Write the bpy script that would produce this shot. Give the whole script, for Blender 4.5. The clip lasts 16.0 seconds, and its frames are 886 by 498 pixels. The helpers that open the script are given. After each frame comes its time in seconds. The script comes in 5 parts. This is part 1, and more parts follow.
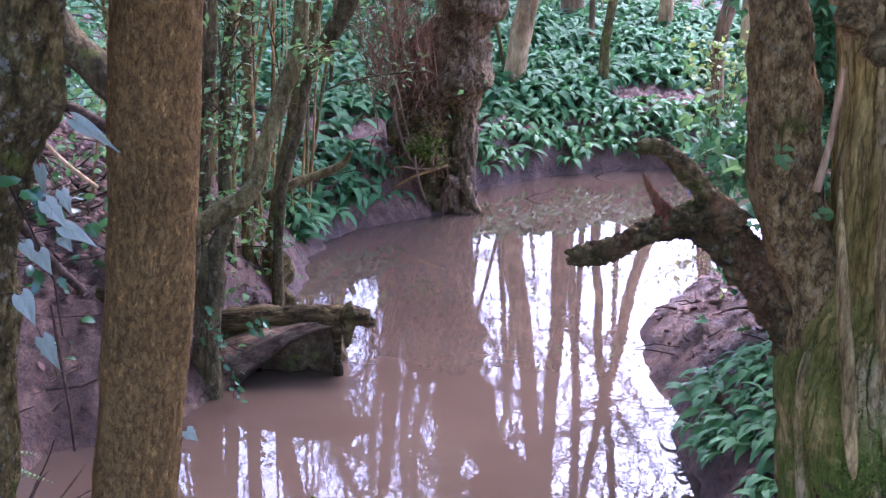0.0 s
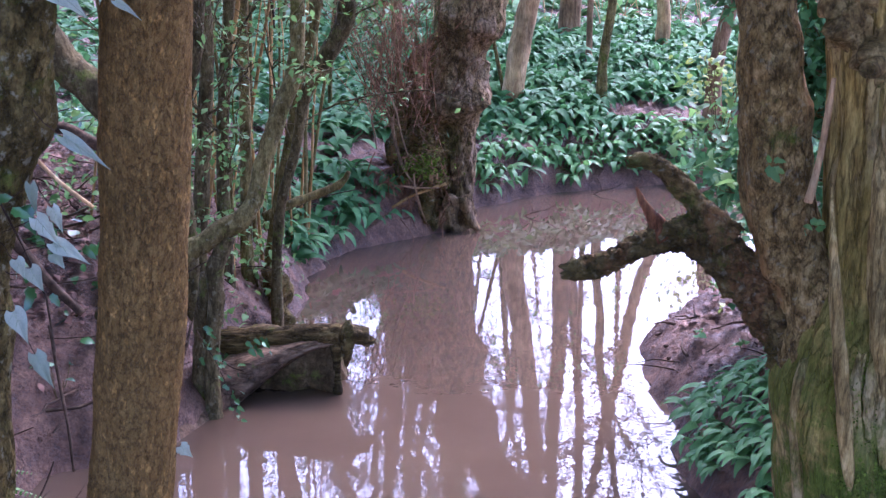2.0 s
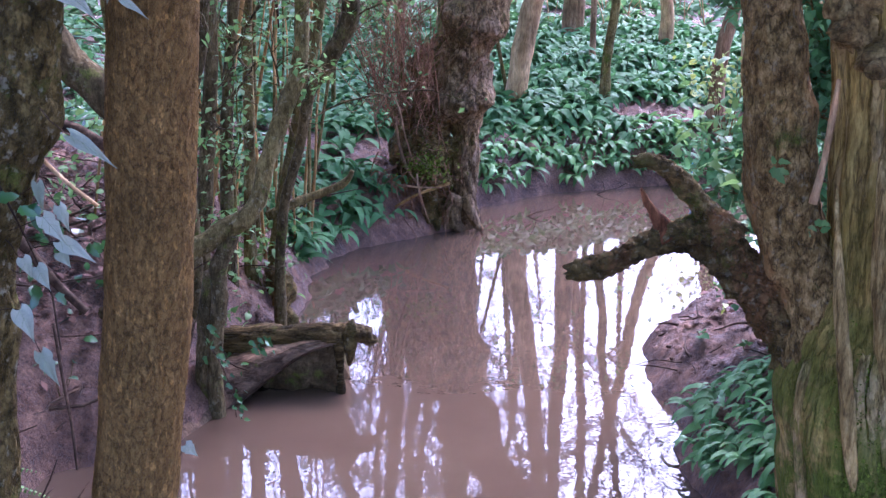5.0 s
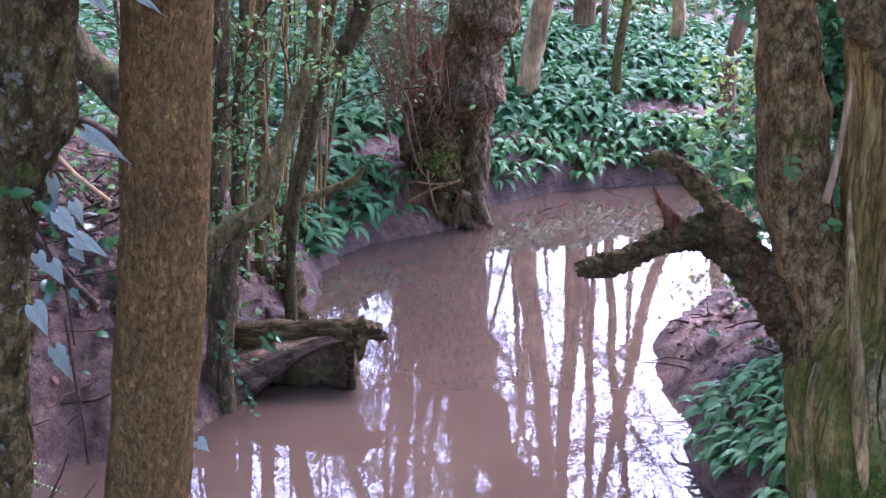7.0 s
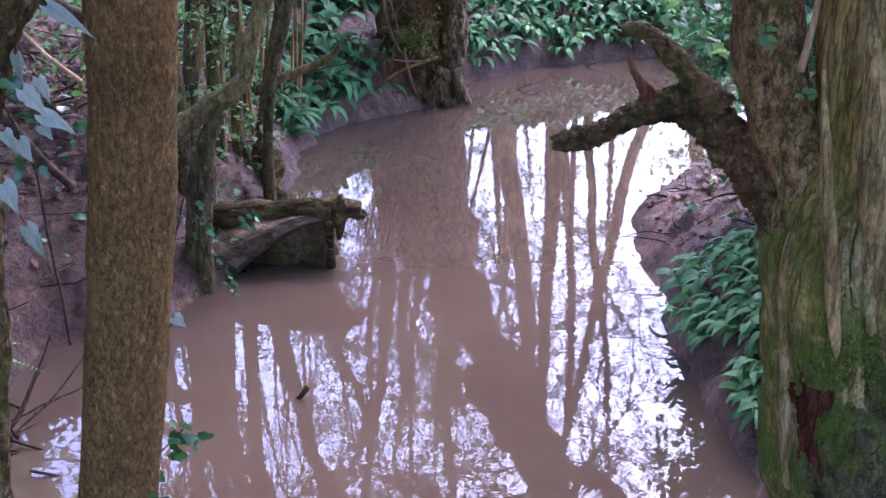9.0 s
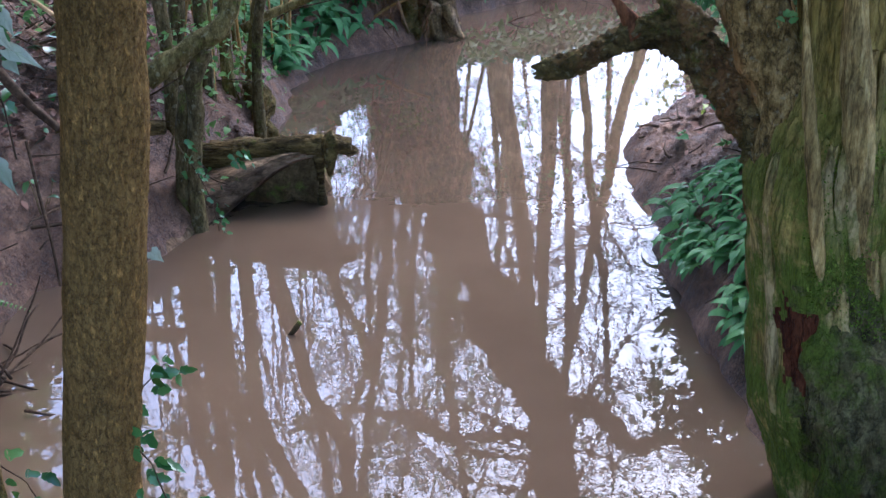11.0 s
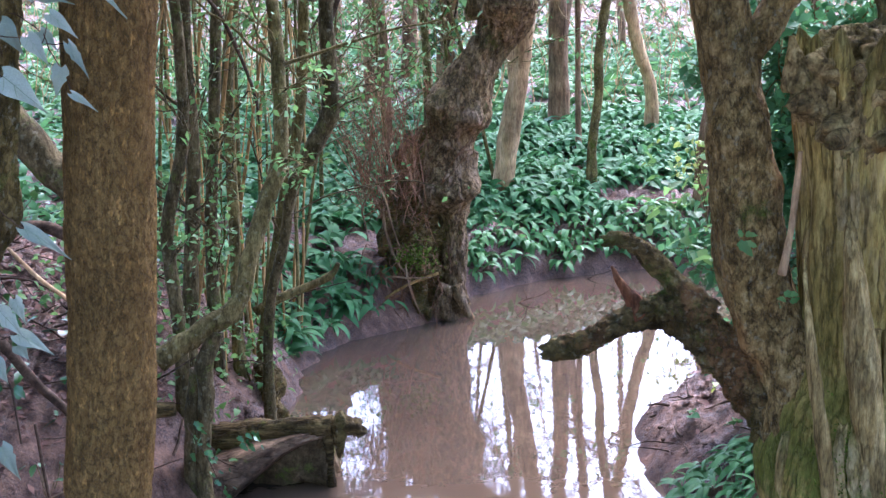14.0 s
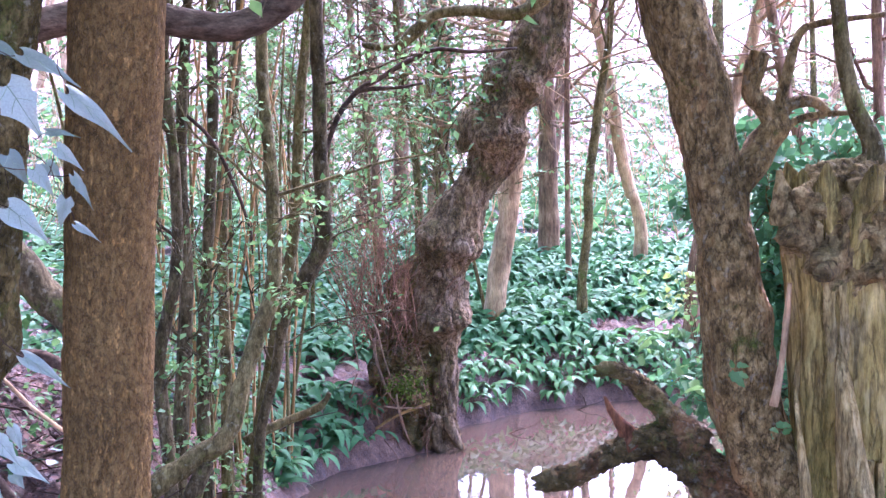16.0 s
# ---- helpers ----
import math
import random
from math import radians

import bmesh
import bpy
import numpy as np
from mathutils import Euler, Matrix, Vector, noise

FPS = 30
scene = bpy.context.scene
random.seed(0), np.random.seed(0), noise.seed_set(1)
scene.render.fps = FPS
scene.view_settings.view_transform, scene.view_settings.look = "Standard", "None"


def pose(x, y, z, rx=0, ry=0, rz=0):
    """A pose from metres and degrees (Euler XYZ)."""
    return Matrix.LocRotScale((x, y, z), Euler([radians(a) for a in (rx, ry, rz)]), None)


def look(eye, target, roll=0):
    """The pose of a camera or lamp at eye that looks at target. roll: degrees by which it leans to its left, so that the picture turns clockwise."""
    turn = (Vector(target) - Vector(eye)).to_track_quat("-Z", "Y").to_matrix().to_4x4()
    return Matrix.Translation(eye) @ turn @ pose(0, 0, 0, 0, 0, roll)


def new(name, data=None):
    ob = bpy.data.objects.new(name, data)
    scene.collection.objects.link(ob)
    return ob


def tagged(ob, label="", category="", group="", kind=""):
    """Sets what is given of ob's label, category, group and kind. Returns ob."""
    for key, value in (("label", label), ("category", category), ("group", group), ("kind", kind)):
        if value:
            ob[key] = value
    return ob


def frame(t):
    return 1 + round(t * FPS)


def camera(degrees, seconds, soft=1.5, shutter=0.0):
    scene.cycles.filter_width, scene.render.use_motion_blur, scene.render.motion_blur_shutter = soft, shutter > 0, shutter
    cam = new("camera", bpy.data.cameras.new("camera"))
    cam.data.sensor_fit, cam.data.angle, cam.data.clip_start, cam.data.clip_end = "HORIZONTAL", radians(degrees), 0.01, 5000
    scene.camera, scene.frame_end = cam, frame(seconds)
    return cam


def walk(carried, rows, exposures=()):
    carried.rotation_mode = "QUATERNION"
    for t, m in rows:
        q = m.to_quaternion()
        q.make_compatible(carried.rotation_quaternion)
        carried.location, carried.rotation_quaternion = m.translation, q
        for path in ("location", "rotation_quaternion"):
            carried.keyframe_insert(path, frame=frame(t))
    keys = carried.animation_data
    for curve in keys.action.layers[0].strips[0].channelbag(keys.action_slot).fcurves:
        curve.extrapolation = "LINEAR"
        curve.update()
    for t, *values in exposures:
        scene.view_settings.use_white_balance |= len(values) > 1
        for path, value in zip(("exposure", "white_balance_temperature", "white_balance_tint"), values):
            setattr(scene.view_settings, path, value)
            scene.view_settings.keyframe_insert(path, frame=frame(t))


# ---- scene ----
cam = camera(36.0, 16.0, soft=1.4)
PATH = [
    (0, pose(0, -0, 2.2, 75.097, -1.16, 0.309)),
    (0.5, pose(-0.001, -0.003, 2.199, 75.263, -1.276, 0.289)),
    (1, pose(0.001, -0.008, 2.198, 75.338, -1.066, 0.289)),
    (1.5, pose(0.013, -0.012, 2.194, 75.6, -0.775, 0.294)),
    (2, pose(0.022, -0.017, 2.192, 75.955, -0.502, 0.261)),
    (2.5, pose(0.02, -0.017, 2.194, 75.92, -0.373, 0.443)),
    (3, pose(0.02, -0.013, 2.191, 75.637, -0.417, -0.016)),
    (3.5, pose(0.018, -0.017, 2.192, 75.779, -0.5, 0.054)),
    (4, pose(0.017, -0.02, 2.192, 76.002, -0.635, 0.201)),
    (6.5, pose(0.012, -0.017, 2.195, 75.799, -0.739, 0.719)),
    (7, pose(0.01, -0.019, 2.195, 75.766, -0.854, 0.848)),
    (7.5, pose(0.011, -0.024, 2.194, 74.852, -0.884, 0.754)),
    (8, pose(0.02, -0.023, 2.188, 73.425, -0.531, 0.247)),
    (8.5, pose(0.025, -0.023, 2.184, 72.045, -0.339, 0.024)),
    (9, pose(0.027, -0.023, 2.183, 70.744, -0.231, -0.123)),
    (9.2, pose(0.029, -0.023, 2.18, 70.234, -0.204, -0.268)),
    (11.3, pose(0.082, -0.028, 2.161, 68.103, 1.131, -0.245)),
    (11.5, pose(0.086, -0.016, 2.157, 68.942, 1.256, 0.021)),
    (12, pose(0.095, -0.02, 2.158, 71.163, 1.351, 0.346)),
    (12.5, pose(0.093, -0.023, 2.161, 73.477, 1.422, 0.207)),
    (13, pose(0.093, -0.031, 2.164, 75.436, 1.353, 0.22)),
    (13.5, pose(0.09, -0.034, 2.17, 77.444, 1.395, 0.201)),
    (14, pose(0.089, -0.04, 2.175, 79.833, 1.332, -0.012)),
    (14.5, pose(0.091, -0.045, 2.176, 81.702, 1.438, -0.428)),
    (15, pose(0.092, -0.049, 2.178, 84.015, 1.4, -0.732)),
    (15.5, pose(0.084, -0.06, 2.18, 84.744, 1.242, -0.838)),
    (16, pose(0.079, -0.07, 2.18, 85.273, 1.07, -0.413)),
]
EXPO = [(0.0, 2.95, 4840, 43), (7.0, 2.95, 4840, 45), (9.0, 2.71, 4810, 41), (11.3, 2.62, 4890, 17), (13.0, 2.75, 4930, 19), (14.5, 3.26, 4900, 34), (16.0, 3.68, 4840, 49)]
walk(cam, PATH, EXPO)

# ---- world and light ----
SUN_ELEV, SUN_ROT = 48.0, 25.0
world = bpy.data.worlds.new("sky")
scene.world = world
world.use_nodes = True
wn = world.node_tree.nodes
wl = world.node_tree.links
sky = wn.new("ShaderNodeTexSky")
sky.sky_type = 'NISHITA'
sky.sun_disc = False
sky.sun_elevation = radians(SUN_ELEV)
sky.sun_rotation = radians(SUN_ROT)
sky.dust_density = 4.0
sky.air_density = 1.0
wl.new(sky.outputs[0], wn["Background"].inputs[0])
wn["Background"].inputs[1].default_value = 0.15
sun_data = bpy.data.lights.new("sun", 'SUN')
sun_data.energy = 0.6
sun_data.angle = radians(14)
sun_data.color = (1.0, 0.95, 0.88)
sun = new("sun", sun_data)
az = radians(SUN_ROT)
sun.matrix_world = look((math.sin(az) * 30, math.cos(az) * 30, 34), (0, 6, 0))


# ---- materials ----
def material(name):
    m = bpy.data.materials.new(name)
    m.use_nodes = True
    return m, m.node_tree.nodes, m.node_tree.links, m.node_tree.nodes["Principled BSDF"]


def ramp(nodes, links, source, stops):
    r = nodes.new("ShaderNodeValToRGB")
    while len(r.color_ramp.elements) < len(stops):
        r.color_ramp.elements.new(0.5)
    for e, (p, c) in zip(r.color_ramp.elements, stops):
        e.position, e.color = p, (*c, 1)
    links.new(source, r.inputs[0])
    return r.outputs[0]


def noise_tex(nodes, links, scale, detail=6.0, rough=0.6, stretch=(1, 1, 1), source="Object"):
    tc = nodes.new("ShaderNodeTexCoord")
    mp = nodes.new("ShaderNodeMapping")
    mp.inputs["Scale"].default_value = stretch
    links.new(tc.outputs[source], mp.inputs[0])
    n = nodes.new("ShaderNodeTexNoise")
    n.inputs["Scale"].default_value, n.inputs["Detail"].default_value, n.inputs["Roughness"].default_value = scale, detail, rough
    links.new(mp.outputs[0], n.inputs["Vector"])
    return n.outputs["Fac"]


def mixed(nodes, links, fac, a, b, mode='MIX'):
    m = nodes.new("ShaderNodeMix")
    m.data_type, m.blend_type = 'RGBA', mode
    for sock, v in ((m.inputs[0], fac), (m.inputs[6], a), (m.inputs[7], b)):
        if hasattr(v, "links"):
            links.new(v, sock)
        elif isinstance(v, tuple):
            sock.default_value = (*v, 1)
        else:
            sock.default_value = v
    return m.outputs[2]


def bumped(nodes, links, bsdf, height, strength, distance):
    b = nodes.new("ShaderNodeBump")
    b.inputs["Strength"].default_value, b.inputs["Distance"].default_value = strength, distance
    links.new(height, b.inputs["Height"])
    if bsdf.inputs["Normal"].links:
        links.new(bsdf.inputs["Normal"].links[0].from_socket, b.inputs["Normal"])
    links.new(b.outputs[0], bsdf.inputs["Normal"])


def bark(name, dark, mid, light, moss=0.0, stretch=(1, 1, 0.25), scale=26.0, relief=0.012, lichen=0.0, moss_low=None, crack=0.0, crack_scale=40.0, patches=None, algae=None, blotch=0.85, fleck=0.0):
    dark, mid, light = [(c[0], c[1] * 0.99, c[2] * 0.87) for c in (dark, mid, light)]
    m, n, l, p = material(name)
    grain = noise_tex(n, l, scale, 10, 0.72, stretch)
    big = noise_tex(n, l, 4.0, 5, 0.65)
    fine = noise_tex(n, l, scale * 5, 6, 0.75, stretch)
    col = ramp(n, l, grain, [(0.32, dark), (0.48, mid), (0.66, light)])
    tone = ramp(n, l, big, [(0.34, (0.42, 0.42, 0.4)), (0.66, (1.4, 1.35, 1.3))])
    col = mixed(n, l, blotch, col, tone, 'MULTIPLY')
    speck = ramp(n, l, fine, [(0.32, (0.45, 0.42, 0.4)), (0.5, (1, 1, 1)), (0.7, (1.45, 1.4, 1.35))])
    col = mixed(n, l, 0.8, col, speck, 'MULTIPLY')
    if patches:
        pk = ramp(n, l, noise_tex(n, l, 9, 6, 0.7, (1, 1, 0.3)), [(0.52, (0, 0, 0)), (0.62, (0.7, 0.7, 0.7))])
        col = mixed(n, l, pk, col, patches)
    if algae:
        ak = ramp(n, l, noise_tex(n, l, 6, 5, 0.65, (1, 1, 0.25)), [(0.5, (0, 0, 0)), (0.66, (0.75, 0.75, 0.75))])
        col = mixed(n, l, ak, col, algae)
    if crack:
        fis = noise_tex(n, l, crack_scale * 0.55, 5, 0.55, stretch)
        off = n.new("ShaderNodeMath")
        off.operation = 'SUBTRACT'
        off.inputs[1].default_value = 0.5
        l.new(fis, off.inputs[0])
        gap = n.new("ShaderNodeMath")
        gap.operation = 'ABSOLUTE'
        l.new(off.outputs[0], gap.inputs[0])
        lines = ramp(n, l, gap.outputs[0], [(0.0, (1 - crack, 1 - crack, 1 - crack)), (0.05, (1, 1, 1))])
        col = mixed(n, l, 1.0, col, lines, 'MULTIPLY')
        bumped(n, l, p, lines, 0.8, relief)
    if fleck:
        marks = noise_tex(n, l, 60, 4, 0.6, (1.5, 1.5, 0.7))
        col = mixed(n, l, fleck, col, ramp(n, l, marks, [(0.3, (0.65, 0.62, 0.6)), (0.4, (1, 1, 1)), (0.58, (1, 1, 1)), (0.66, (2.0, 1.9, 1.8))]), 'MULTIPLY')
        bumped(n, l, p, marks, 0.8, 0.006)
    if lichen:
        spots = ramp(n, l, noise_tex(n, l, 45, 4, 0.6), [(0.58, (0, 0, 0)), (0.66, (lichen, lichen, lichen))])
        col = mixed(n, l, spots, col, (0.36, 0.33, 0.2))
    if moss:
        mk = ramp(n, l, noise_tex(n, l, 7, 8, 0.75), [(0.62 - moss * 0.4, (0, 0, 0)), (0.74 - moss * 0.4, (1, 1, 1))])
        if moss_low is not None:
            geo = n.new("ShaderNodeNewGeometry")
            sep = n.new("ShaderNodeSeparateXYZ")
            l.new(geo.outputs["Position"], sep.inputs[0])
            mr = n.new("ShaderNodeMapRange")
            mr.inputs[1].default_value, mr.inputs[2].default_value = moss_low
            mr.inputs[3].default_value, mr.inputs[4].default_value = 1.0, 0.0
            l.new(sep.outputs["Z"], mr.inputs[0])
            mk = mixed(n, l, 1.0, mk, mr.outputs[0], 'MULTIPLY')
        mossy = ramp(n, l, fine, [(0.3, (0.042, 0.056, 0.006)), (0.7, (0.15, 0.18, 0.02))])
        col = mixed(n, l, mk, col, mossy)
    l.new(col, p.inputs["Base Color"])
    p.inputs["Roughness"].default_value = 0.85
    p.inputs["Specular IOR Level"].default_value = 0.12
    bumped(n, l, p, grain, 0.9, relief)
    bumped(n, l, p, fine, 0.6, relief * 0.3)
    return m


def leaf_mat(name, dark, light, rough=0.38, glow=0.25, spec=0.5):
    m, n, l, p = material(name)
    geo = n.new("ShaderNodeNewGeometry")
    info = n.new("ShaderNodeObjectInfo")
    add = n.new("ShaderNodeMath")
    add.operation = 'ADD'
    l.new(geo.outputs["Random Per Island"], add.inputs[0])
    l.new(info.outputs["Random"], add.inputs[1])
    fr = n.new("ShaderNodeMath")
    fr.operation = 'FRACT'
    l.new(add.outputs[0], fr.inputs[0])
    col = ramp(n, l, fr.outputs[0], [(0.0, dark), (0.75, light), (1.0, tuple(c * 1.25 for c in light))])
    v = ramp(n, l, noise_tex(n, l, 30, 4, 0.6, (1, 1, 1), "Object"), [(0.3, (0.75, 0.75, 0.75)), (0.7, (1.15, 1.15, 1.1))])
    col = mixed(n, l, 0.7, col, v, 'MULTIPLY')
    l.new(col, p.inputs["Base Color"])
    p.inputs["Roughness"].default_value = rough
    p.inputs["Specular IOR Level"].default_value = spec
    tr = n.new("ShaderNodeBsdfTranslucent")
    l.new(col, tr.inputs[0])
    mx = n.new("ShaderNodeMixShader")
    mx.inputs[0].default_value = glow
    l.new(p.outputs[0], mx.inputs[1])
    l.new(tr.outputs[0], mx.inputs[2])
    l.new(mx.outputs[0], n["Material Output"].inputs[0])
    return m


BARK_NEAR = bark("bark_smooth_brown", (0.165, 0.096, 0.027), (0.26, 0.153, 0.045), (0.36, 0.22, 0.073), 0.0, (1, 1, 0.6), 80, 0.014, 0.0, None, 0.35, 120, None, None, 0.3, fleck=0.8)
BARK_EDGE = bark("bark_lichen", (0.03, 0.0216, 0.0052), (0.14, 0.103, 0.0312), (0.3, 0.232, 0.0868), 0.2, (1, 1, 0.7), 30, 0.018, 0.7, None, 0.4, 70)
BARK_POLLARD = bark("bark_pollard", (0.055, 0.034, 0.014), (0.23, 0.152, 0.073), (0.52, 0.375, 0.2), 0.1, (1, 1, 0.55), 38, 0.03, 0.0, None, 0.55, 44, (0.5, 0.345, 0.2), (0.15, 0.125, 0.04), 0.7)
BARK_STUMP = bark("bark_mossy_stump", (0.11, 0.073, 0.016), (0.31, 0.222, 0.06), (0.52, 0.4, 0.13), 0.6, (1, 1, 0.2), 30, 0.014, 0.0, (0.8, 1.55), 0.45, 46, (0.48, 0.345, 0.125), (0.22, 0.19, 0.032))
BARK_PLATE = bark("bark_loose_plate", (0.12, 0.08, 0.022), (0.32, 0.23, 0.08), (0.52, 0.4, 0.16), 0.4, (1, 1, 0.25), 36, 0.01, 0.0, (0.75, 1.4), 0.4, 60, (0.5, 0.37, 0.16), (0.21, 0.185, 0.05))
BARK_STEM = bark("bark_flaky_stem", (0.055, 0.034, 0.0095), (0.235, 0.158, 0.052), (0.48, 0.345, 0.145), 0.08, (1, 1, 0.55), 42, 0.018, 0.35, None, 0.45, 60, (0.38, 0.2, 0.06), None, 0.7)
BARK_BURR = bark("bark_burr", (0.075, 0.05, 0.017), (0.28, 0.195, 0.073), (0.52, 0.39, 0.17), 0.05, (1, 1, 0.7), 26, 0.02, 0.0, None, 0.4, 40)
BARK_DEAD = bark("dead_wood", (0.026, 0.017, 0.006), (0.125, 0.086, 0.029), (0.32, 0.235, 0.095), 0.12, (0.7, 1, 1), 24, 0.03, 0.4, None, 0.45, 36, (0.25, 0.125, 0.042), (0.13, 0.11, 0.027))
BARK_COPPICE = bark("bark_coppice", (0.034, 0.025, 0.0065), (0.122, 0.096, 0.033), (0.26, 0.215, 0.09), 0.14, (1, 1, 0.4), 36, 0.01, 0.3)
BARK_FAR = bark("bark_far", (0.06, 0.034, 0.0176), (0.21, 0.13, 0.077), (0.36, 0.24, 0.154), 0.0, (1, 1, 0.2), 18, 0.01)
BARK_PALE = bark("bark_pale", (0.18, 0.105, 0.055), (0.44, 0.285, 0.15), (0.6, 0.43, 0.255), 0.0, (1, 1, 0.2), 18, 0.008)
BARK_GREY = bark("bark_grey_bough", (0.034, 0.0229, 0.013), (0.1105, 0.0782, 0.0491), (0.2295, 0.1742, 0.1156), 0.06, (0.4, 1, 1), 30, 0.008)
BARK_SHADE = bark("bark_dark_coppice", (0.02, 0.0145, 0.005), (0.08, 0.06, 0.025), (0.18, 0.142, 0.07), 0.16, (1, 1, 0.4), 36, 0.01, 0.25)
LOG_WOOD = bark("log_wood", (0.018, 0.012, 0.0035), (0.095, 0.066, 0.024), (0.24, 0.178, 0.07), 0.16, (0.16, 1, 1), 34, 0.02, 0.0, None, 0.5, 40)
LOG_DARK = bark("log_wet_wood", (0.03, 0.02, 0.009), (0.1, 0.068, 0.032), (0.21, 0.15, 0.075), 0.2, (0.5, 1, 0.5), 22, 0.012)
LOG_MUD = bark("log_muddy_face", (0.06, 0.038, 0.022), (0.17, 0.112, 0.072), (0.31, 0.21, 0.14), 0.05, (0.3, 1, 1), 16, 0.012, 0.0, None, 0.35, 24)
TWIG_RED = bark("twig_red_brown", (0.1, 0.05, 0.026), (0.22, 0.115, 0.062), (0.37, 0.215, 0.135), 0.0, (1, 1, 1), 30, 0.002)
TWIG_DARK = bark("twig_dark", (0.02, 0.012, 0.007), (0.06, 0.038, 0.024), (0.12, 0.082, 0.055), 0.0, (1, 1, 1), 30, 0.002)
STRAW = bark("stem_tan", (0.18, 0.1, 0.03), (0.34, 0.205, 0.075), (0.46, 0.31, 0.14), 0.0, (1, 1, 0.2), 30, 0.002)
GARLIC_YOUNG = leaf_mat("garlic_leaf_young", (0.09, 0.21, 0.056), (0.165, 0.325, 0.1), 0.48, 0.3, 0.32)
GARLIC = leaf_mat("garlic_leaf", (0.058, 0.15, 0.046), (0.105, 0.235, 0.078), 0.6, 0.3, 0.18)
GARLIC_FAR = leaf_mat("garlic_leaf_pale", (0.065, 0.145, 0.043), (0.125, 0.245, 0.08), 0.62, 0.35, 0.2)
SPRING = leaf_mat("spring_leaf", (0.085, 0.18, 0.04), (0.18, 0.31, 0.085), 0.5, 0.45, 0.35)
IVY = leaf_mat("ivy_leaf", (0.025, 0.085, 0.014), (0.07, 0.17, 0.035), 0.3, 0.12, 0.55)
LITTER = leaf_mat("leaf_litter", (0.045, 0.022, 0.013), (0.2, 0.1, 0.062), 0.7, 0.1, 0.3)
LITTER_DRY = leaf_mat("leaf_litter_dry", (0.16, 0.11, 0.07), (0.36, 0.27, 0.19), 0.8, 0.1, 0.15)
MOSS = leaf_mat("moss_tuft", (0.055, 0.08, 0.008), (0.16, 0.2, 0.024), 0.85, 0.2, 0.08)
# pale grey-green base: the sky's sheen on the big leaves is painted in
IVY_SHEEN = leaf_mat("ivy_leaf_painted_sheen", (0.2, 0.24, 0.15), (0.36, 0.39, 0.27), 0.4, 0.15, 0.45)
VEIN = leaf_mat("ivy_vein", (0.2, 0.25, 0.13), (0.26, 0.31, 0.17), 0.5, 0.1, 0.4)
ROT = bark("rotten_red_wood", (0.022, 0.007, 0.003), (0.09, 0.028, 0.012), (0.2, 0.075, 0.035), 0.0, (1, 1, 0.3), 30, 0.02, 0.0, None, 0.5, 50)
SPUR = bark("torn_red_wood", (0.06, 0.024, 0.01), (0.16, 0.068, 0.03), (0.27, 0.13, 0.06), 0.0, (1, 1, 0.3), 30, 0.01, 0.0, None, 0.3, 50)
FLARE = bark("bark_dark_mossy_foot", (0.03, 0.024, 0.01), (0.1, 0.083, 0.035), (0.2, 0.175, 0.08), 0.4, (1, 1, 0.6), 30, 0.02, 0.0, None, 0.4, 40)
RIDGE = bark("bark_bare_ridge", (0.1, 0.066, 0.02), (0.32, 0.225, 0.08), (0.54, 0.41, 0.18), 0.0, (1, 1, 0.2), 40, 0.008, 0.0, None, 0.4, 60)
YELLOW = leaf_mat("yellow_leaf", (0.2, 0.3, 0.04), (0.36, 0.42, 0.09), 0.5, 0.4, 0.4)


def mud_mat():
    m, n, l, p = material("ground_mud")
    big = noise_tex(n, l, 1.6, 6, 0.65)
    mid = noise_tex(n, l, 7, 10, 0.72)
    clod = noise_tex(n, l, 24, 8, 0.7)
    fine = noise_tex(n, l, 90, 6, 0.75)
    mud = ramp(n, l, mid, [(0.33, (0.075, 0.039, 0.022)), (0.5, (0.21, 0.112, 0.062)), (0.66, (0.38, 0.222, 0.134))])
    litter = ramp(n, l, fine, [(0.36, (0.03, 0.018, 0.01)), (0.5, (0.1, 0.056, 0.034)), (0.64, (0.26, 0.155, 0.1))])
    pick = ramp(n, l, big, [(0.42, (0, 0, 0)), (0.58, (0.8, 0.8, 0.8))])
    col = mixed(n, l, pick, mud, litter)
    pits = ramp(n, l, clod, [(0.34, (0.5, 0.46, 0.44)), (0.5, (1, 1, 1)), (0.68, (1.2, 1.18, 1.15))])
    col = mixed(n, l, 0.9, col, pits, 'MULTIPLY')
    crumbs = ramp(n, l, fine, [(0.34, (0.4, 0.38, 0.36)), (0.5, (1, 1, 1)), (0.7, (1.3, 1.28, 1.25))])
    col = mixed(n, l, 0.8, col, crumbs, 'MULTIPLY')
    l.new(col, p.inputs["Base Color"])
    rg = ramp(n, l, mid, [(0.35, (0.4, 0.4, 0.4)), (0.6, (0.7, 0.7, 0.7))])
    l.new(rg, p.inputs["Roughness"])
    p.inputs["Specular IOR Level"].default_value = 0.32
    bumped(n, l, p, mid, 1.0, 0.05)
    bumped(n, l, p, clod, 0.8, 0.02)
    bumped(n, l, p, fine, 0.8, 0.01)
    return m


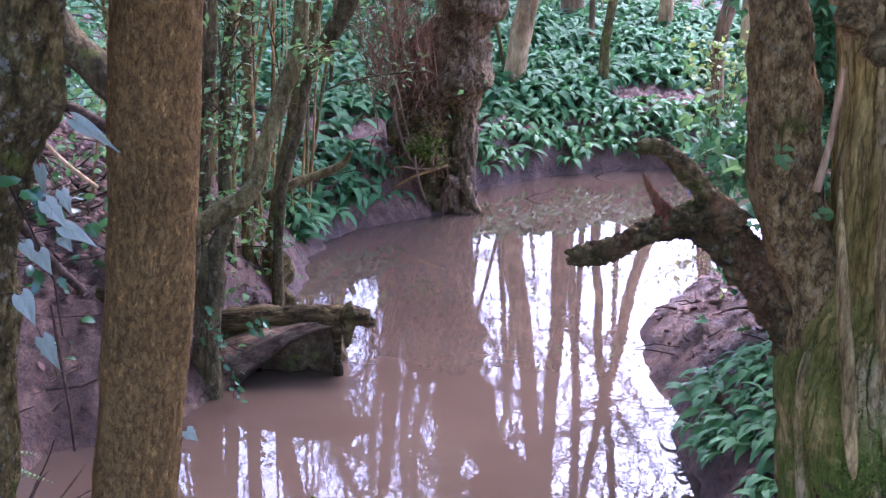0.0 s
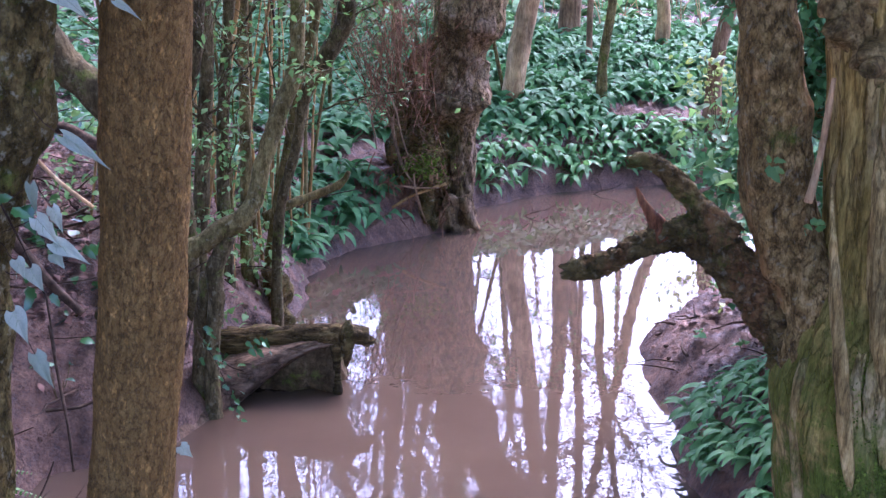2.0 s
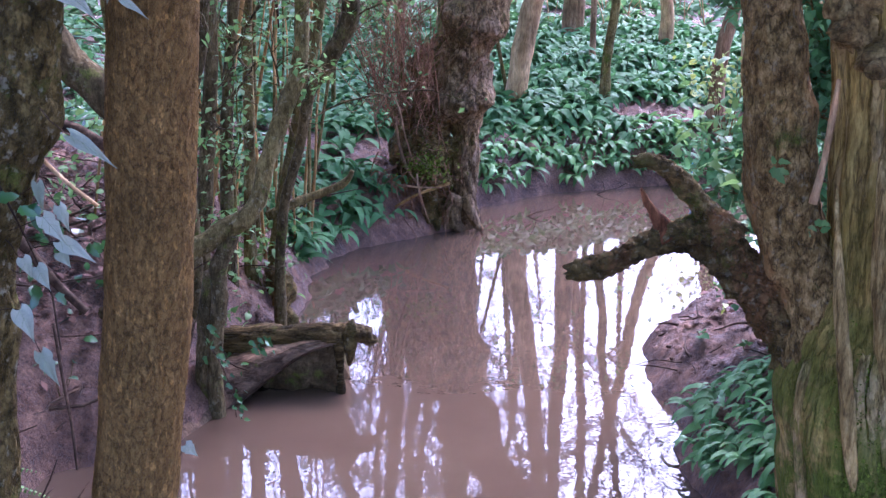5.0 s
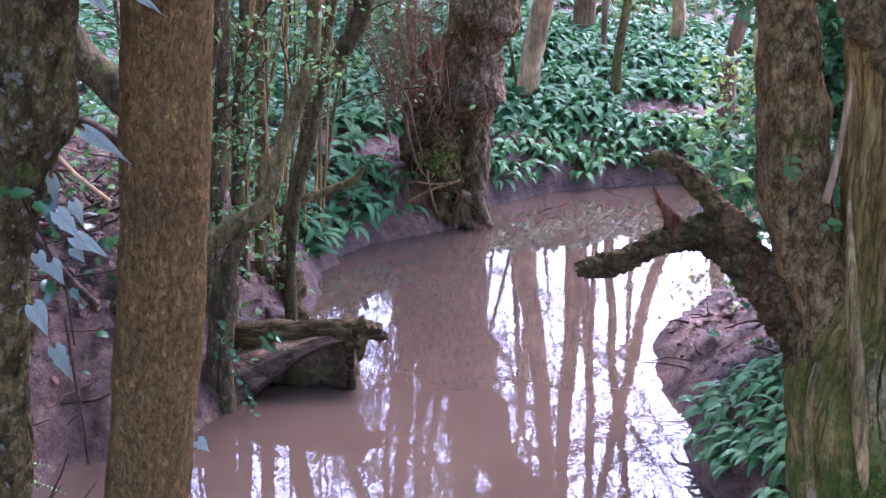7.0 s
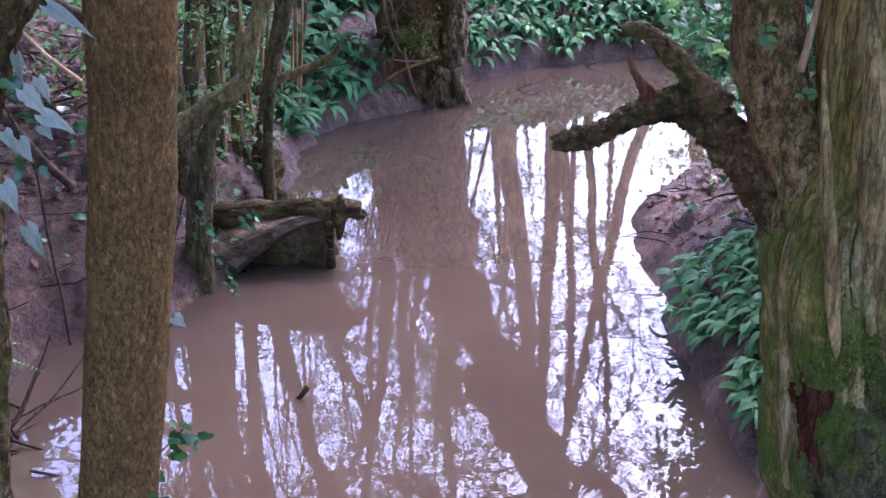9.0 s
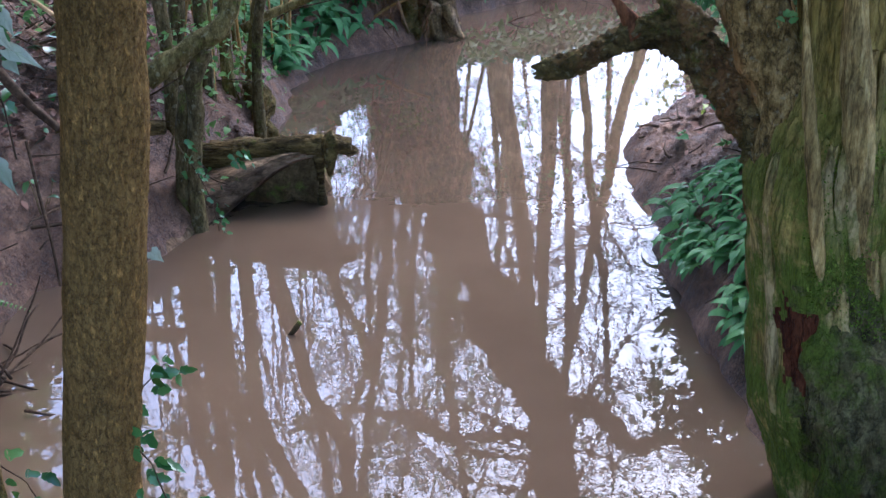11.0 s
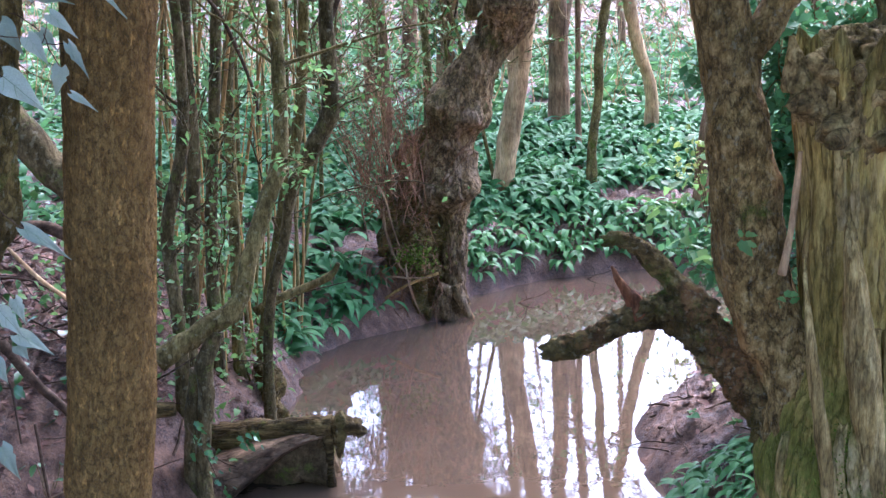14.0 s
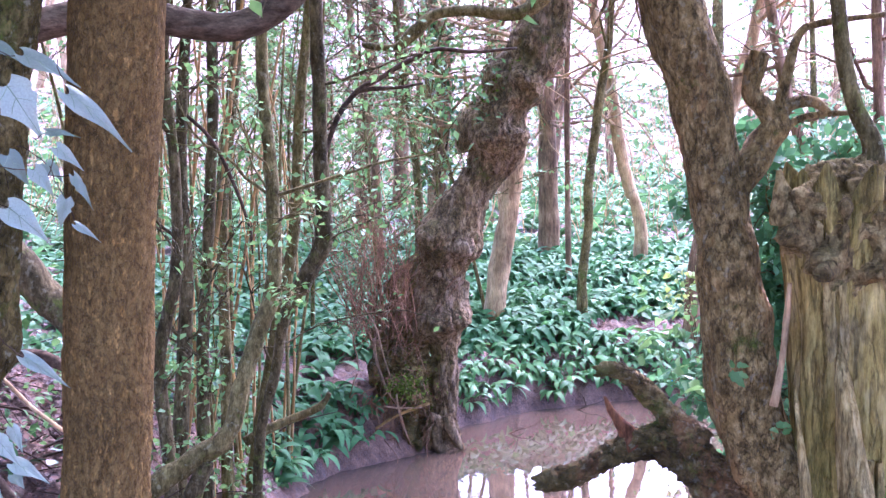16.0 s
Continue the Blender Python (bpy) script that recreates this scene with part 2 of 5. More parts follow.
def water_mat():
    m, n, l, p = material("muddy_water")
    col = ramp(n, l, noise_tex(n, l, 1.2, 4, 0.6), [(0.3, (0.08, 0.052, 0.031)), (0.7, (0.098, 0.065, 0.039))])
    l.new(col, p.inputs["Base Color"])
    p.inputs["Roughness"].default_value = 0.01
    p.inputs["IOR"].default_value = 1.33
    p.inputs["Specular IOR Level"].default_value = 0.72
    r1 = noise_tex(n, l, 7, 3, 0.5, (1, 0.7, 1))
    r2 = noise_tex(n, l, 26, 2, 0.5, (1, 0.8, 1))
    bumped(n, l, p, r1, 0.06, 0.004)
    bumped(n, l, p, r2, 0.12, 0.0012)
    return m


MUD = mud_mat()
WATER = water_mat()


# ---- building helpers ----
def mesh_of(name, verts, faces, mat, smooth=True):
    me = bpy.data.meshes.new(name)
    me.from_pydata([tuple(v) for v in verts], [], faces)
    me.materials.append(mat)
    if smooth:
        me.polygons.foreach_set("use_smooth", [True] * len(me.polygons))
    me.update()
    return me


def part(name, me, parent, label="", kind=""):
    ob = new(name, me)
    ob.parent = parent
    return tagged(ob, label, kind=kind)


def thing(name, label, category, at=(0, 0, 0), group=""):
    """An Empty at the base of a thing; its parts are given in world places and hung under it."""
    ob = new(name)
    ob.empty_display_size = 0.1
    return tagged(ob, label, category, group)


def spline(pts, sub):
    p = np.array(pts, float)
    p = np.vstack([2 * p[0] - p[1], p, 2 * p[-1] - p[-2]])
    out = []
    for i in range(1, len(p) - 2):
        for k in range(sub):
            t = k / sub
            a, b, c, d = p[i - 1], p[i], p[i + 1], p[i + 2]
            out.append(0.5 * (2 * b + (c - a) * t + (2 * a - 5 * b + 4 * c - d) * t * t + (3 * b - a - 3 * c + d) * t ** 3))
    out.append(p[-2])
    return np.array(out)


def tube(pts, sub=4, seg=16, lump=0.0, lump_size=8.0, flute=0.0, ridges=7, fine=0.0, burls=(), seed=0, ragged=0.0, groove=None):
    """A tapering limb along (x, y, z, r) points, with lumps, flutes and burls. Returns verts and faces."""
    line = spline(pts, sub)
    c, rad = line[:, :3], np.maximum(line[:, 3], 0.0006)
    n = len(c)
    tang = np.gradient(c, axis=0)
    tang /= np.linalg.norm(tang, axis=1)[:, None] + 1e-9
    u = np.cross(tang[0], (0.3, 0.9, 0.1))
    u /= np.linalg.norm(u)
    verts = []
    along = 0.0
    for i in range(n):
        u = u - tang[i] * u.dot(tang[i])
        u /= np.linalg.norm(u)
        v = np.cross(tang[i], u)
        if i:
            along += np.linalg.norm(c[i] - c[i - 1])
        for k in range(seg):
            a = 2 * math.pi * k / seg
            d = u * math.cos(a) + v * math.sin(a)
            q = c[i] + d * rad[i]
            g = 1.0
            if lump:
                g += lump * noise.noise(Vector(q * lump_size) + Vector((seed * 3.1, 0, 0)))
            if flute:
                g += flute * (abs(math.sin(a * ridges / 2 + 1.5 * noise.noise(Vector((seed, along * 3, 0))))) - 0.5)
            if fine:
                g += fine * noise.noise(Vector((q[0] * lump_size * 5, q[1] * lump_size * 5, q[2] * lump_size * 1.4 + seed)))
            if groove:
                fr, dp, st = groove
                w = abs(noise.noise(Vector((q[0] * fr + seed, q[1] * fr, q[2] * fr * st))))
                w2 = abs(noise.noise(Vector((q[0] * fr * 2.3 + seed, q[1] * fr * 2.3, q[2] * fr * st * 3))))
                g -= (max(0.0, 1 - w / 0.16) + 0.45 * max(0.0, 1 - w2 / 0.2)) * dp / rad[i]
            off = np.zeros(3)
            for (bx, by, bz, bs, bh) in burls:
                w = math.exp(-((q[0] - bx) ** 2 + (q[1] - by) ** 2 + (q[2] - bz) ** 2) / bs ** 2)
                off = off + d * (bh * w * (1 + 0.5 * noise.noise(Vector(q * 30))))
            end = tang[i] * 0
            if ragged and i in (0, n - 1):
                end = tang[i] * (1 if i else -1) * ragged * (0.5 + noise.noise(Vector((math.cos(a) * 3, math.sin(a) * 3, seed + 9))))
            verts.append(c[i] + d * rad[i] * g + off + end)
    faces = [(i * seg + k, i * seg + (k + 1) % seg, (i + 1) * seg + (k + 1) % seg, (i + 1) * seg + k) for i in range(n - 1) for k in range(seg)]
    for i, rev in ((0, True), (n - 1, False)):
        verts.append(c[i] + (tang[i] * ragged * (0.5 if i == 0 else -0.5)))
        m = len(verts) - 1
        ring = [i * seg + k for k in range(seg)]
        faces += [(ring[(k + 1) % seg], ring[k], m) if rev else (ring[k], ring[(k + 1) % seg], m) for k in range(seg)]
    return verts, faces


def joined(pieces):
    verts, faces = [], []
    for v, f in pieces:
        o = len(verts)
        verts += list(v)
        faces += [tuple(i + o for i in q) for q in f]
    return verts, faces


# blade shapes: rows along the leaf as (distance, half width, elevation)
def blade(curl, wide, rows=6, fold=0.25, start=75, heart=False):
    """A leaf one metre long that rises from the origin towards +x and arches over; wide is its half width."""
    v, f = [], []
    x = z = 0.0
    for i in range(rows):
        t = i / (rows - 1)
        e = radians(start - curl * t)
        if i:
            x += math.cos(e) / (rows - 1)
            z += math.sin(e) / (rows - 1)
        w = wide * (math.sin(math.pi * min(1, 0.06 + 0.94 * t ** 0.8)) ** 0.8 if t < 1 else 0.0) + 0.012
        if heart:
            w = wide * (1 - t) ** 0.7 * (0.75 + 0.5 * math.sin(5 * t + 0.6)) + 0.01
        nx, nz = -math.sin(e), math.cos(e)
        v += [(x + nx * fold * w, w, z + nz * fold * w), (x, 0, z), (x + nx * fold * w, -w, z + nz * fold * w)]
    for i in range(rows - 1):
        a, b = 3 * i, 3 * i + 3
        f += [(a, a + 1, b + 1, b), (a + 1, a + 2, b + 2, b + 1)]
    return np.array(v), f


BLADES = [blade(105, 0.1, 7, 0.14, 62), blade(125, 0.11, 7, 0.16, 66), blade(92, 0.095, 7, 0.12, 45), blade(140, 0.11, 7, 0.15, 76)]
ROUND = [blade(60, 0.3, 5, 0.2, 30), blade(40, 0.34, 4, 0.25, 10)]


def lobed(bend, lobes=5, tip=0.36, fold=0.3):
    """A lobed ivy leaf one metre long, its stalk end at the origin, folded along its rib and drooping towards its tip."""
    v, f = [(0.02 + 0.16 * k, 0, -bend * (0.02 + 0.16 * k) ** 2) for k in range(6)], []
    for sgn in (1, -1):
        o = len(v)
        for k in range(9):
            a = math.pi * (k / 8)
            r = 0.31 + 0.07 * math.cos(a * lobes) + tip * max(0, math.cos(a)) ** 5 - 0.1 * max(0, -math.cos(a)) ** 6
            x, y = 0.32 + r * math.cos(a), sgn * r * math.sin(a)
            v.append((x, y, fold * abs(y) - bend * max(0, x) ** 2 - 0.25 * y * y))
        for k in range(8):
            t0, t1 = o + k, o + k + 1
            c = max(0, min(5, round((v[t0][0] + v[t1][0]) / 2 / 0.16)))
            f.append((c, t0, t1) if sgn > 0 else (c, t1, t0))
        for k in range(5):
            near_k = min(range(9), key=lambda q: abs(v[o + q][0] - v[k][0] - 0.08) + 0.3 * (1 - abs(v[o + q][1])))
            f.append((k, k + 1, o + near_k) if sgn > 0 else (k + 1, k, o + near_k))
    return np.array(v), f


HEART = [lobed(0.25), lobed(0.5, 5, 0.45), lobed(0.1, 3, 0.4, 0.2)]


def scatter_mesh(name, shapes, places, mat):
    """Joins many leaves into one mesh: places are (position, yaw, pitch, roll, size)."""
    vs, fs, o = [], [], 0
    rnd = random.Random(len(places))
    for (pos, yaw, pit, rol, size) in places:
        tv, tf = shapes[rnd.randrange(len(shapes))]
        m = np.array(Euler((rol, pit, yaw)).to_matrix()) * size
        vs.append(tv @ m.T + np.array(pos))
        fs += [tuple(i + o for i in q) for q in tf]
        o += len(tv)
    return mesh_of(name, np.vstack(vs), fs, mat)


# ---- ground ----
STREAM = np.array([(-1.5, 2.5), (-1.75, 3.2), (-1.74, 4.2), (-1.64, 4.68), (-1.46, 5.02), (-1.12, 5.38), (-0.97, 5.72), (-0.86, 6.3), (-0.81, 7.13),
                   (-0.8, 8.36), (-0.47, 8.85), (0.1, 9.25), (0.32, 10.15), (0.96, 10.66), (1.58, 10.93), (3, 11.3), (6, 11.6), (12, 12),
                   (12, 10.0), (6, 9.2), (3, 8.6), (2.0, 8.0), (1.43, 7.46), (1.08, 6.85), (0.95, 6.45), (1.0, 5.6), (0.98, 4.95), (1.05, 4.55), (1.07, 4.1), (1.12, 3.6), (1.05, 3.1), (0.7, 2.6), (0, 2.4)])


def shore(x, y):
    """Signed distance to the stream's edge, negative in the water."""
    a, b = STREAM, np.roll(STREAM, -1, axis=0)
    best = np.full(x.shape, 1e9)
    inside = np.zeros(x.shape, bool)
    for (x0, y0), (x1, y1) in zip(a, b):
        dx, dy = x1 - x0, y1 - y0
        t = np.clip(((x - x0) * dx + (y - y0) * dy) / (dx * dx + dy * dy), 0, 1)
        best = np.minimum(best, np.hypot(x - x0 - t * dx, y - y0 - t * dy))
        cross = ((y0 > y) != (y1 > y)) & (x < (x1 - x0) * (y - y0) / (y1 - y0 + 1e-12) + x0)
        inside ^= cross
    wave = 0.045 * np.sin(5.1 * x + 3.3 * y) * np.sin(2.3 * x - 4.7 * y + 1) + 0.03 * np.sin(13 * x - 9 * y) * np.sin(11 * y + 6 * x) + 0.015 * np.sin(31 * x + 8 * y) * np.sin(27 * y - 12 * x)
    return np.where(inside, -best, best) + wave * np.exp(-np.abs(best) / 0.5)


EDGES = [(float(a[0]), float(a[1]), float(b[0]), float(b[1])) for a, b in zip(STREAM, np.roll(STREAM, -1, axis=0))]


def shore_at(x, y):
    """The same signed distance for a single place."""
    best, inside = 1e18, False
    for x0, y0, x1, y1 in EDGES:
        dx, dy = x1 - x0, y1 - y0
        t = min(1.0, max(0.0, ((x - x0) * dx + (y - y0) * dy) / (dx * dx + dy * dy)))
        q = (x - x0 - t * dx) ** 2 + (y - y0 - t * dy) ** 2
        if q < best:
            best = q
        if (y0 > y) != (y1 > y) and x < dx * (y - y0) / (dy + 1e-12) + x0:
            inside = not inside
    best = math.sqrt(best)
    wave = 0.045 * math.sin(5.1 * x + 3.3 * y) * math.sin(2.3 * x - 4.7 * y + 1) + 0.03 * math.sin(13 * x - 9 * y) * math.sin(11 * y + 6 * x) + 0.015 * math.sin(31 * x + 8 * y) * math.sin(27 * y - 12 * x)
    return (-best if inside else best) + wave * math.exp(-best / 0.5)


def smooth(v, a, b):
    t = np.clip((v - a) / (b - a), 0, 1)
    return t * t * (3 - 2 * t)


def height(x, y, d):
    """The ground's height without its small lumps, d from the stream."""
    x, y, d = np.asarray(x, float), np.asarray(y, float), np.asarray(d, float)
    e = np.maximum(d, 0)
    wf = smooth(y - 0.12 * x, 8.6, 9.6)
    wl_ = smooth(-x, -0.4, 0.5) * (1 - wf)
    wr = (1 - wf) * (1 - smooth(-x, -0.4, 0.5))
    wn_ = smooth(-y, -3.4, -2.6)
    left = 0.72 * (1 - np.exp(-e / 0.42)) + 0.11 * np.minimum(e, 12)
    far = 0.27 * (1 - np.exp(-e / 0.12)) + 0.5 * (1 - np.exp(-e / 1.3)) + 0.05 * np.minimum(e, 25) + 0.0036 * np.clip(e - 9, 0, 45) ** 2
    right = 0.05 * (1 - np.exp(-e / 0.06)) + 0.05 * (1 - np.exp(-e / 0.25)) + 0.38 * (1 - np.exp(-e / 0.6)) + 0.03 * np.minimum(e, 15)
    right = right + 0.2 * (1 - np.exp(-e / 0.18)) * smooth(y, 3.9, 4.4) * (1 - smooth(y, 5.0, 5.8))
    near = 0.62 * (1 - np.exp(-e / 0.45))
    up = (left * wl_ + far * wf + right * wr) * (1 - wn_) + near * wn_
    return np.where(d < 0, -0.4 * (1 - np.exp(np.minimum(d, 0) / 0.3)), up)


def lumps(x, y, d):
    s = min(1.0, max(0.0, (d + 0.02) / 0.4))
    v = Vector((x, y, 0))
    return s * (0.08 * noise.noise(v * 1.7) + 0.06 * noise.noise(v * 4.3) + 0.07 * abs(noise.noise(v * 7)) + 0.06 * abs(noise.noise(v * 15)) + 0.02 * noise.noise(v * 27) - 0.04)


def axis(lo, hi, step, reach):
    core = list(np.arange(lo, hi + 1e-6, step))
    a, s = hi, step
    out = []
    while a < reach:
        s *= 1.25
        a += s
        out.append(a)
    b, s, left = lo, step, []
    while b > -reach:
        s *= 1.25
        b -= s
        left.append(b)
    return np.array(left[::-1] + core + out)


def build_ground():
    xs, ys = axis(-2.6, 4.0, 0.03, 400), axis(2.6, 12.6, 0.035, 400)
    gx, gy = np.meshgrid(xs, ys)
    d = shore(gx, gy)
    z = height(gx, gy, d)
    flat = [(float(a), float(b), float(c) + (lumps(a, b, e) if abs(a) < 60 and abs(b) < 60 else 0)) for a, b, c, e in zip(gx.ravel(), gy.ravel(), z.ravel(), d.ravel())]
    w = len(xs)
    faces = [(j * w + i, j * w + i + 1, (j + 1) * w + i + 1, (j + 1) * w + i) for j in range(len(ys) - 1) for i in range(w - 1)]
    tagged(new("ground", mesh_of("ground", flat, faces, MUD)), "reddish brown muddy stream banks and woodland floor with leaf litter", "ground", kind="structure")


def ground_at(x, y):
    d = shore_at(x, y)
    return float(height(x, y, d)) + lumps(x, y, d)


build_ground()
nx_, ny_ = 40, 40
wv = [(-4 + 17 * i / nx_, 1.0 + 13 * j / ny_, 0.0) for j in range(ny_ + 1) for i in range(nx_ + 1)]
wf_ = [(j * (nx_ + 1) + i, j * (nx_ + 1) + i + 1, (j + 1) * (nx_ + 1) + i + 1, (j + 1) * (nx_ + 1) + i) for j in range(ny_) for i in range(nx_)]
tagged(new("water", mesh_of("water", wv, wf_, WATER)), "still muddy brown stream water mirroring bright sky and trees", "water", kind="structure")


# ---- trees ----
def limb(name, parent, pts, mat, label="", **kw):
    return part(name, mesh_of(name, *tube(pts, **kw), mat), parent, label)


def grounded(pts, sink=0.15, base=1.25):
    """Carries a trunk's points, given from the top or the foot, down into the ground."""
    p = list(pts)
    if p[0][2] < p[-1][2]:
        p = p[::-1]
    x, y, z, r = p[-1]
    g = ground_at(x, y)
    p = [q for q in p if q[2] > g + 0.12] or p[:1]
    x, y, z, r = p[-1]
    return p + [(x, y, g, r * base), (x, y, g - sink, r * base * 1.15)]


def twig(pts, radii, seg=3):
    """A thin limb, light enough to be made by the hundred."""
    p = np.array(pts, float)
    t = np.gradient(p, axis=0)
    t /= np.linalg.norm(t, axis=1)[:, None] + 1e-9
    u = np.cross(t, (0.37, 0.21, 0.9))
    u /= np.linalg.norm(u, axis=1)[:, None] + 1e-9
    v = np.cross(t, u)
    verts = []
    for i in range(len(p)):
        for k in range(seg):
            a = 2 * math.pi * k / seg
            verts.append(p[i] + (u[i] * math.cos(a) + v[i] * math.sin(a)) * radii[i])
    faces = [(i * seg + k, i * seg + (k + 1) % seg, (i + 1) * seg + (k + 1) % seg, (i + 1) * seg + k) for i in range(len(p) - 1) for k in range(seg)]
    return verts, faces


def wander(rnd, start, way, length, steps, turn, sag=0.0):
    p, d, out = np.array(start, float), np.array(way, float), []
    d /= np.linalg.norm(d) + 1e-9
    out.append(p)
    for _ in range(steps):
        d = d + np.array([rnd.gauss(0, turn), rnd.gauss(0, turn), rnd.gauss(0, turn) - sag])
        d /= np.linalg.norm(d)
        p = p + d * length / steps
        out.append(p)
    return out


LEAFLET = (np.array([(0, 0, 0), (0.45, 0.3, 0.06), (0.5, 0, 0), (0.45, -0.3, 0.06), (1, 0, -0.08)]), [(0, 2, 1), (0, 3, 2), (1, 2, 4), (2, 3, 4)])


def crown(parent, trunk, zmin, count, reach, seed, leaves=6, leaf=0.05, mat=None, green=None, up=0.35, r_max=0.03):
    """Branches, twigs and young leaves on the upper part of a trunk."""
    rnd = random.Random(seed)
    tips, pieces = [], []
    line = [q for q in spline(trunk, 6) if q[2] > zmin]
    if not line:
        return
    for k in range(count):
        q = line[rnd.randrange(len(line))]
        a = rnd.uniform(0, 2 * math.pi)
        way = (math.cos(a), math.sin(a), rnd.gauss(up, 0.3))
        r0 = min(q[3] * 0.5, r_max) * rnd.uniform(0.4, 1)
        long = reach * rnd.uniform(0.4, 1.1)
        b = wander(rnd, q[:3], way, long, 8, 0.16, -0.03)
        pieces.append(twig(b, np.linspace(r0, 0.004, 9), 5))
        for i in range(2, 9):
            for _ in range(rnd.randint(1, 2)):
                sway = np.array(b[i]) - np.array(b[i - 1])
                sway = sway / (np.linalg.norm(sway) + 1e-9) + np.array([rnd.gauss(0, 0.7), rnd.gauss(0, 0.7), rnd.gauss(0.1, 0.5)])
                s = wander(rnd, b[i], sway, long * rnd.uniform(0.15, 0.4), 5, 0.22)
                pieces.append(twig(s, np.linspace(max(0.0035, r0 * 0.3), 0.002, 6), 3))
                for w in s[2:]:
                    for _ in range(rnd.randint(0, leaves)):
                        tips.append((w + np.array([rnd.gauss(0, 0.04), rnd.gauss(0, 0.04), rnd.gauss(0, 0.04)]), rnd.uniform(0, 6.3), rnd.gauss(0.3, 0.5), rnd.gauss(0, 0.6), leaf * rnd.uniform(0.6, 1.3)))
    boughs = part("branchwork", mesh_of("branchwork", *joined(pieces), mat or BARK_FAR), parent, kind="stuff")
    if tips:
        part("foliage", scatter_mesh("foliage", [LEAFLET], tips, green or SPRING), boughs, "small fresh spring leaves", kind="stuff")


def leaf_parts(parent, name, shapes, places, mat):
    """Single leaves, each an object of its own, that share a few meshes."""
    meshes = [mesh_of(name, v, f, mat) for v, f in shapes]
    rnd = random.Random(len(places))
    for pos, yaw, pit, rol, size in places:
        ob = part(name, meshes[rnd.randrange(len(meshes))], parent)
        ob.matrix_basis = Matrix.LocRotScale(Vector([float(c) for c in pos]), Euler((rol, pit, yaw)), Vector((size, size, size)))


near = thing("near_tree", "slim brown tree with finely cracked bark beside the stream", "tree")
N_PTS = grounded([(-0.44, 2.30, 2.89, 0.087), (-0.45, 2.30, 2.66, 0.085), (-0.46, 2.30, 2.42, 0.084), (-0.49, 2.30, 1.94, 0.079), (-0.51, 2.30, 1.56, 0.078), (-0.55, 2.30, 1.17, 0.077), (-0.60, 2.30, 0.71, 0.076), (-0.65, 2.30, 0.12, 0.085), (-0.68, 2.30, -0.28, 0.112)])
limb("trunk", near, N_PTS, BARK_NEAR, sub=34, seg=110, lump=0.05, lump_size=9, fine=0.03, seed=1, groove=(62, 0.004, 0.5))
crown(near, [(-0.45, 2.3, 3.4, 0.08), (-0.4, 2.3, 5.0, 0.07), (-0.3, 2.2, 7.5, 0.04)], 3.6, 26, 2.4, 101, 9, 0.13, BARK_NEAR)
edge = thing("leaning_tree", "crooked tree trunk with grey lichen and ivy", "tree")
limb("trunk", edge, grounded([(-0.60, 2.20, 2.59, 0.065), (-0.65, 2.20, 2.27, 0.063), (-0.67, 2.20, 2.01, 0.060), (-0.70, 2.20, 1.83, 0.060), (-0.77, 2.20, 1.64, 0.059), (-0.78, 2.20, 1.48, 0.060), (-0.81, 2.20, 1.15, 0.065), (-0.85, 2.20, 0.67, 0.088)]), BARK_EDGE, sub=26, seg=90, lump=0.25, lump_size=9, fine=0.08, flute=0.06, seed=2, groove=(40, 0.006, 0.5))

crown(edge, [(-0.6, 2.2, 2.95, 0.06), (-0.7, 2.1, 4.0, 0.05), (-0.9, 2.0, 6.5, 0.02)], 3.5, 22, 2.2, 104, 9, 0.13, BARK_EDGE)

# pollard with its collars, roots and dead brushwood
pollard = thing("pollard_tree", "gnarled leaning pollard tree with burls on the water's edge", "tree")
P_PTS = [(1.19, 9.40, 6.09, 0.139), (1.04, 9.40, 4.43, 0.160), (0.95, 9.40, 3.48, 0.170), (0.877, 9.40, 3.01, 0.165), (0.80, 9.40, 2.78, 0.21), (0.72, 9.40, 2.66, 0.178), (0.64, 9.40, 2.53, 0.225), (0.575, 9.40, 2.40, 0.18), (0.49, 9.40, 2.21, 0.26), (0.505, 9.40, 2.06, 0.2), (0.42, 9.40, 1.92, 0.142), (0.31, 9.40, 1.74, 0.155), (0.21, 9.40, 1.55, 0.21), (0.17, 9.40, 1.42, 0.225), (0.14, 9.40, 1.29, 0.16), (0.11, 9.40, 1.20, 0.185), (0.095, 9.40, 1.03, 0.195), (0.1, 9.40, 0.87, 0.215), (0.125, 9.40, 0.76, 0.125), (0.126, 9.40, 0.66, 0.1), (0.126, 9.40, 0.45, 0.096), (0.115, 9.40, 0.22, 0.1), (0.12, 9.40, 0.06, 0.11)]
P_PTS = P_PTS + [(P_PTS[-1][0], P_PTS[-1][1], -0.3, P_PTS[-1][3])]
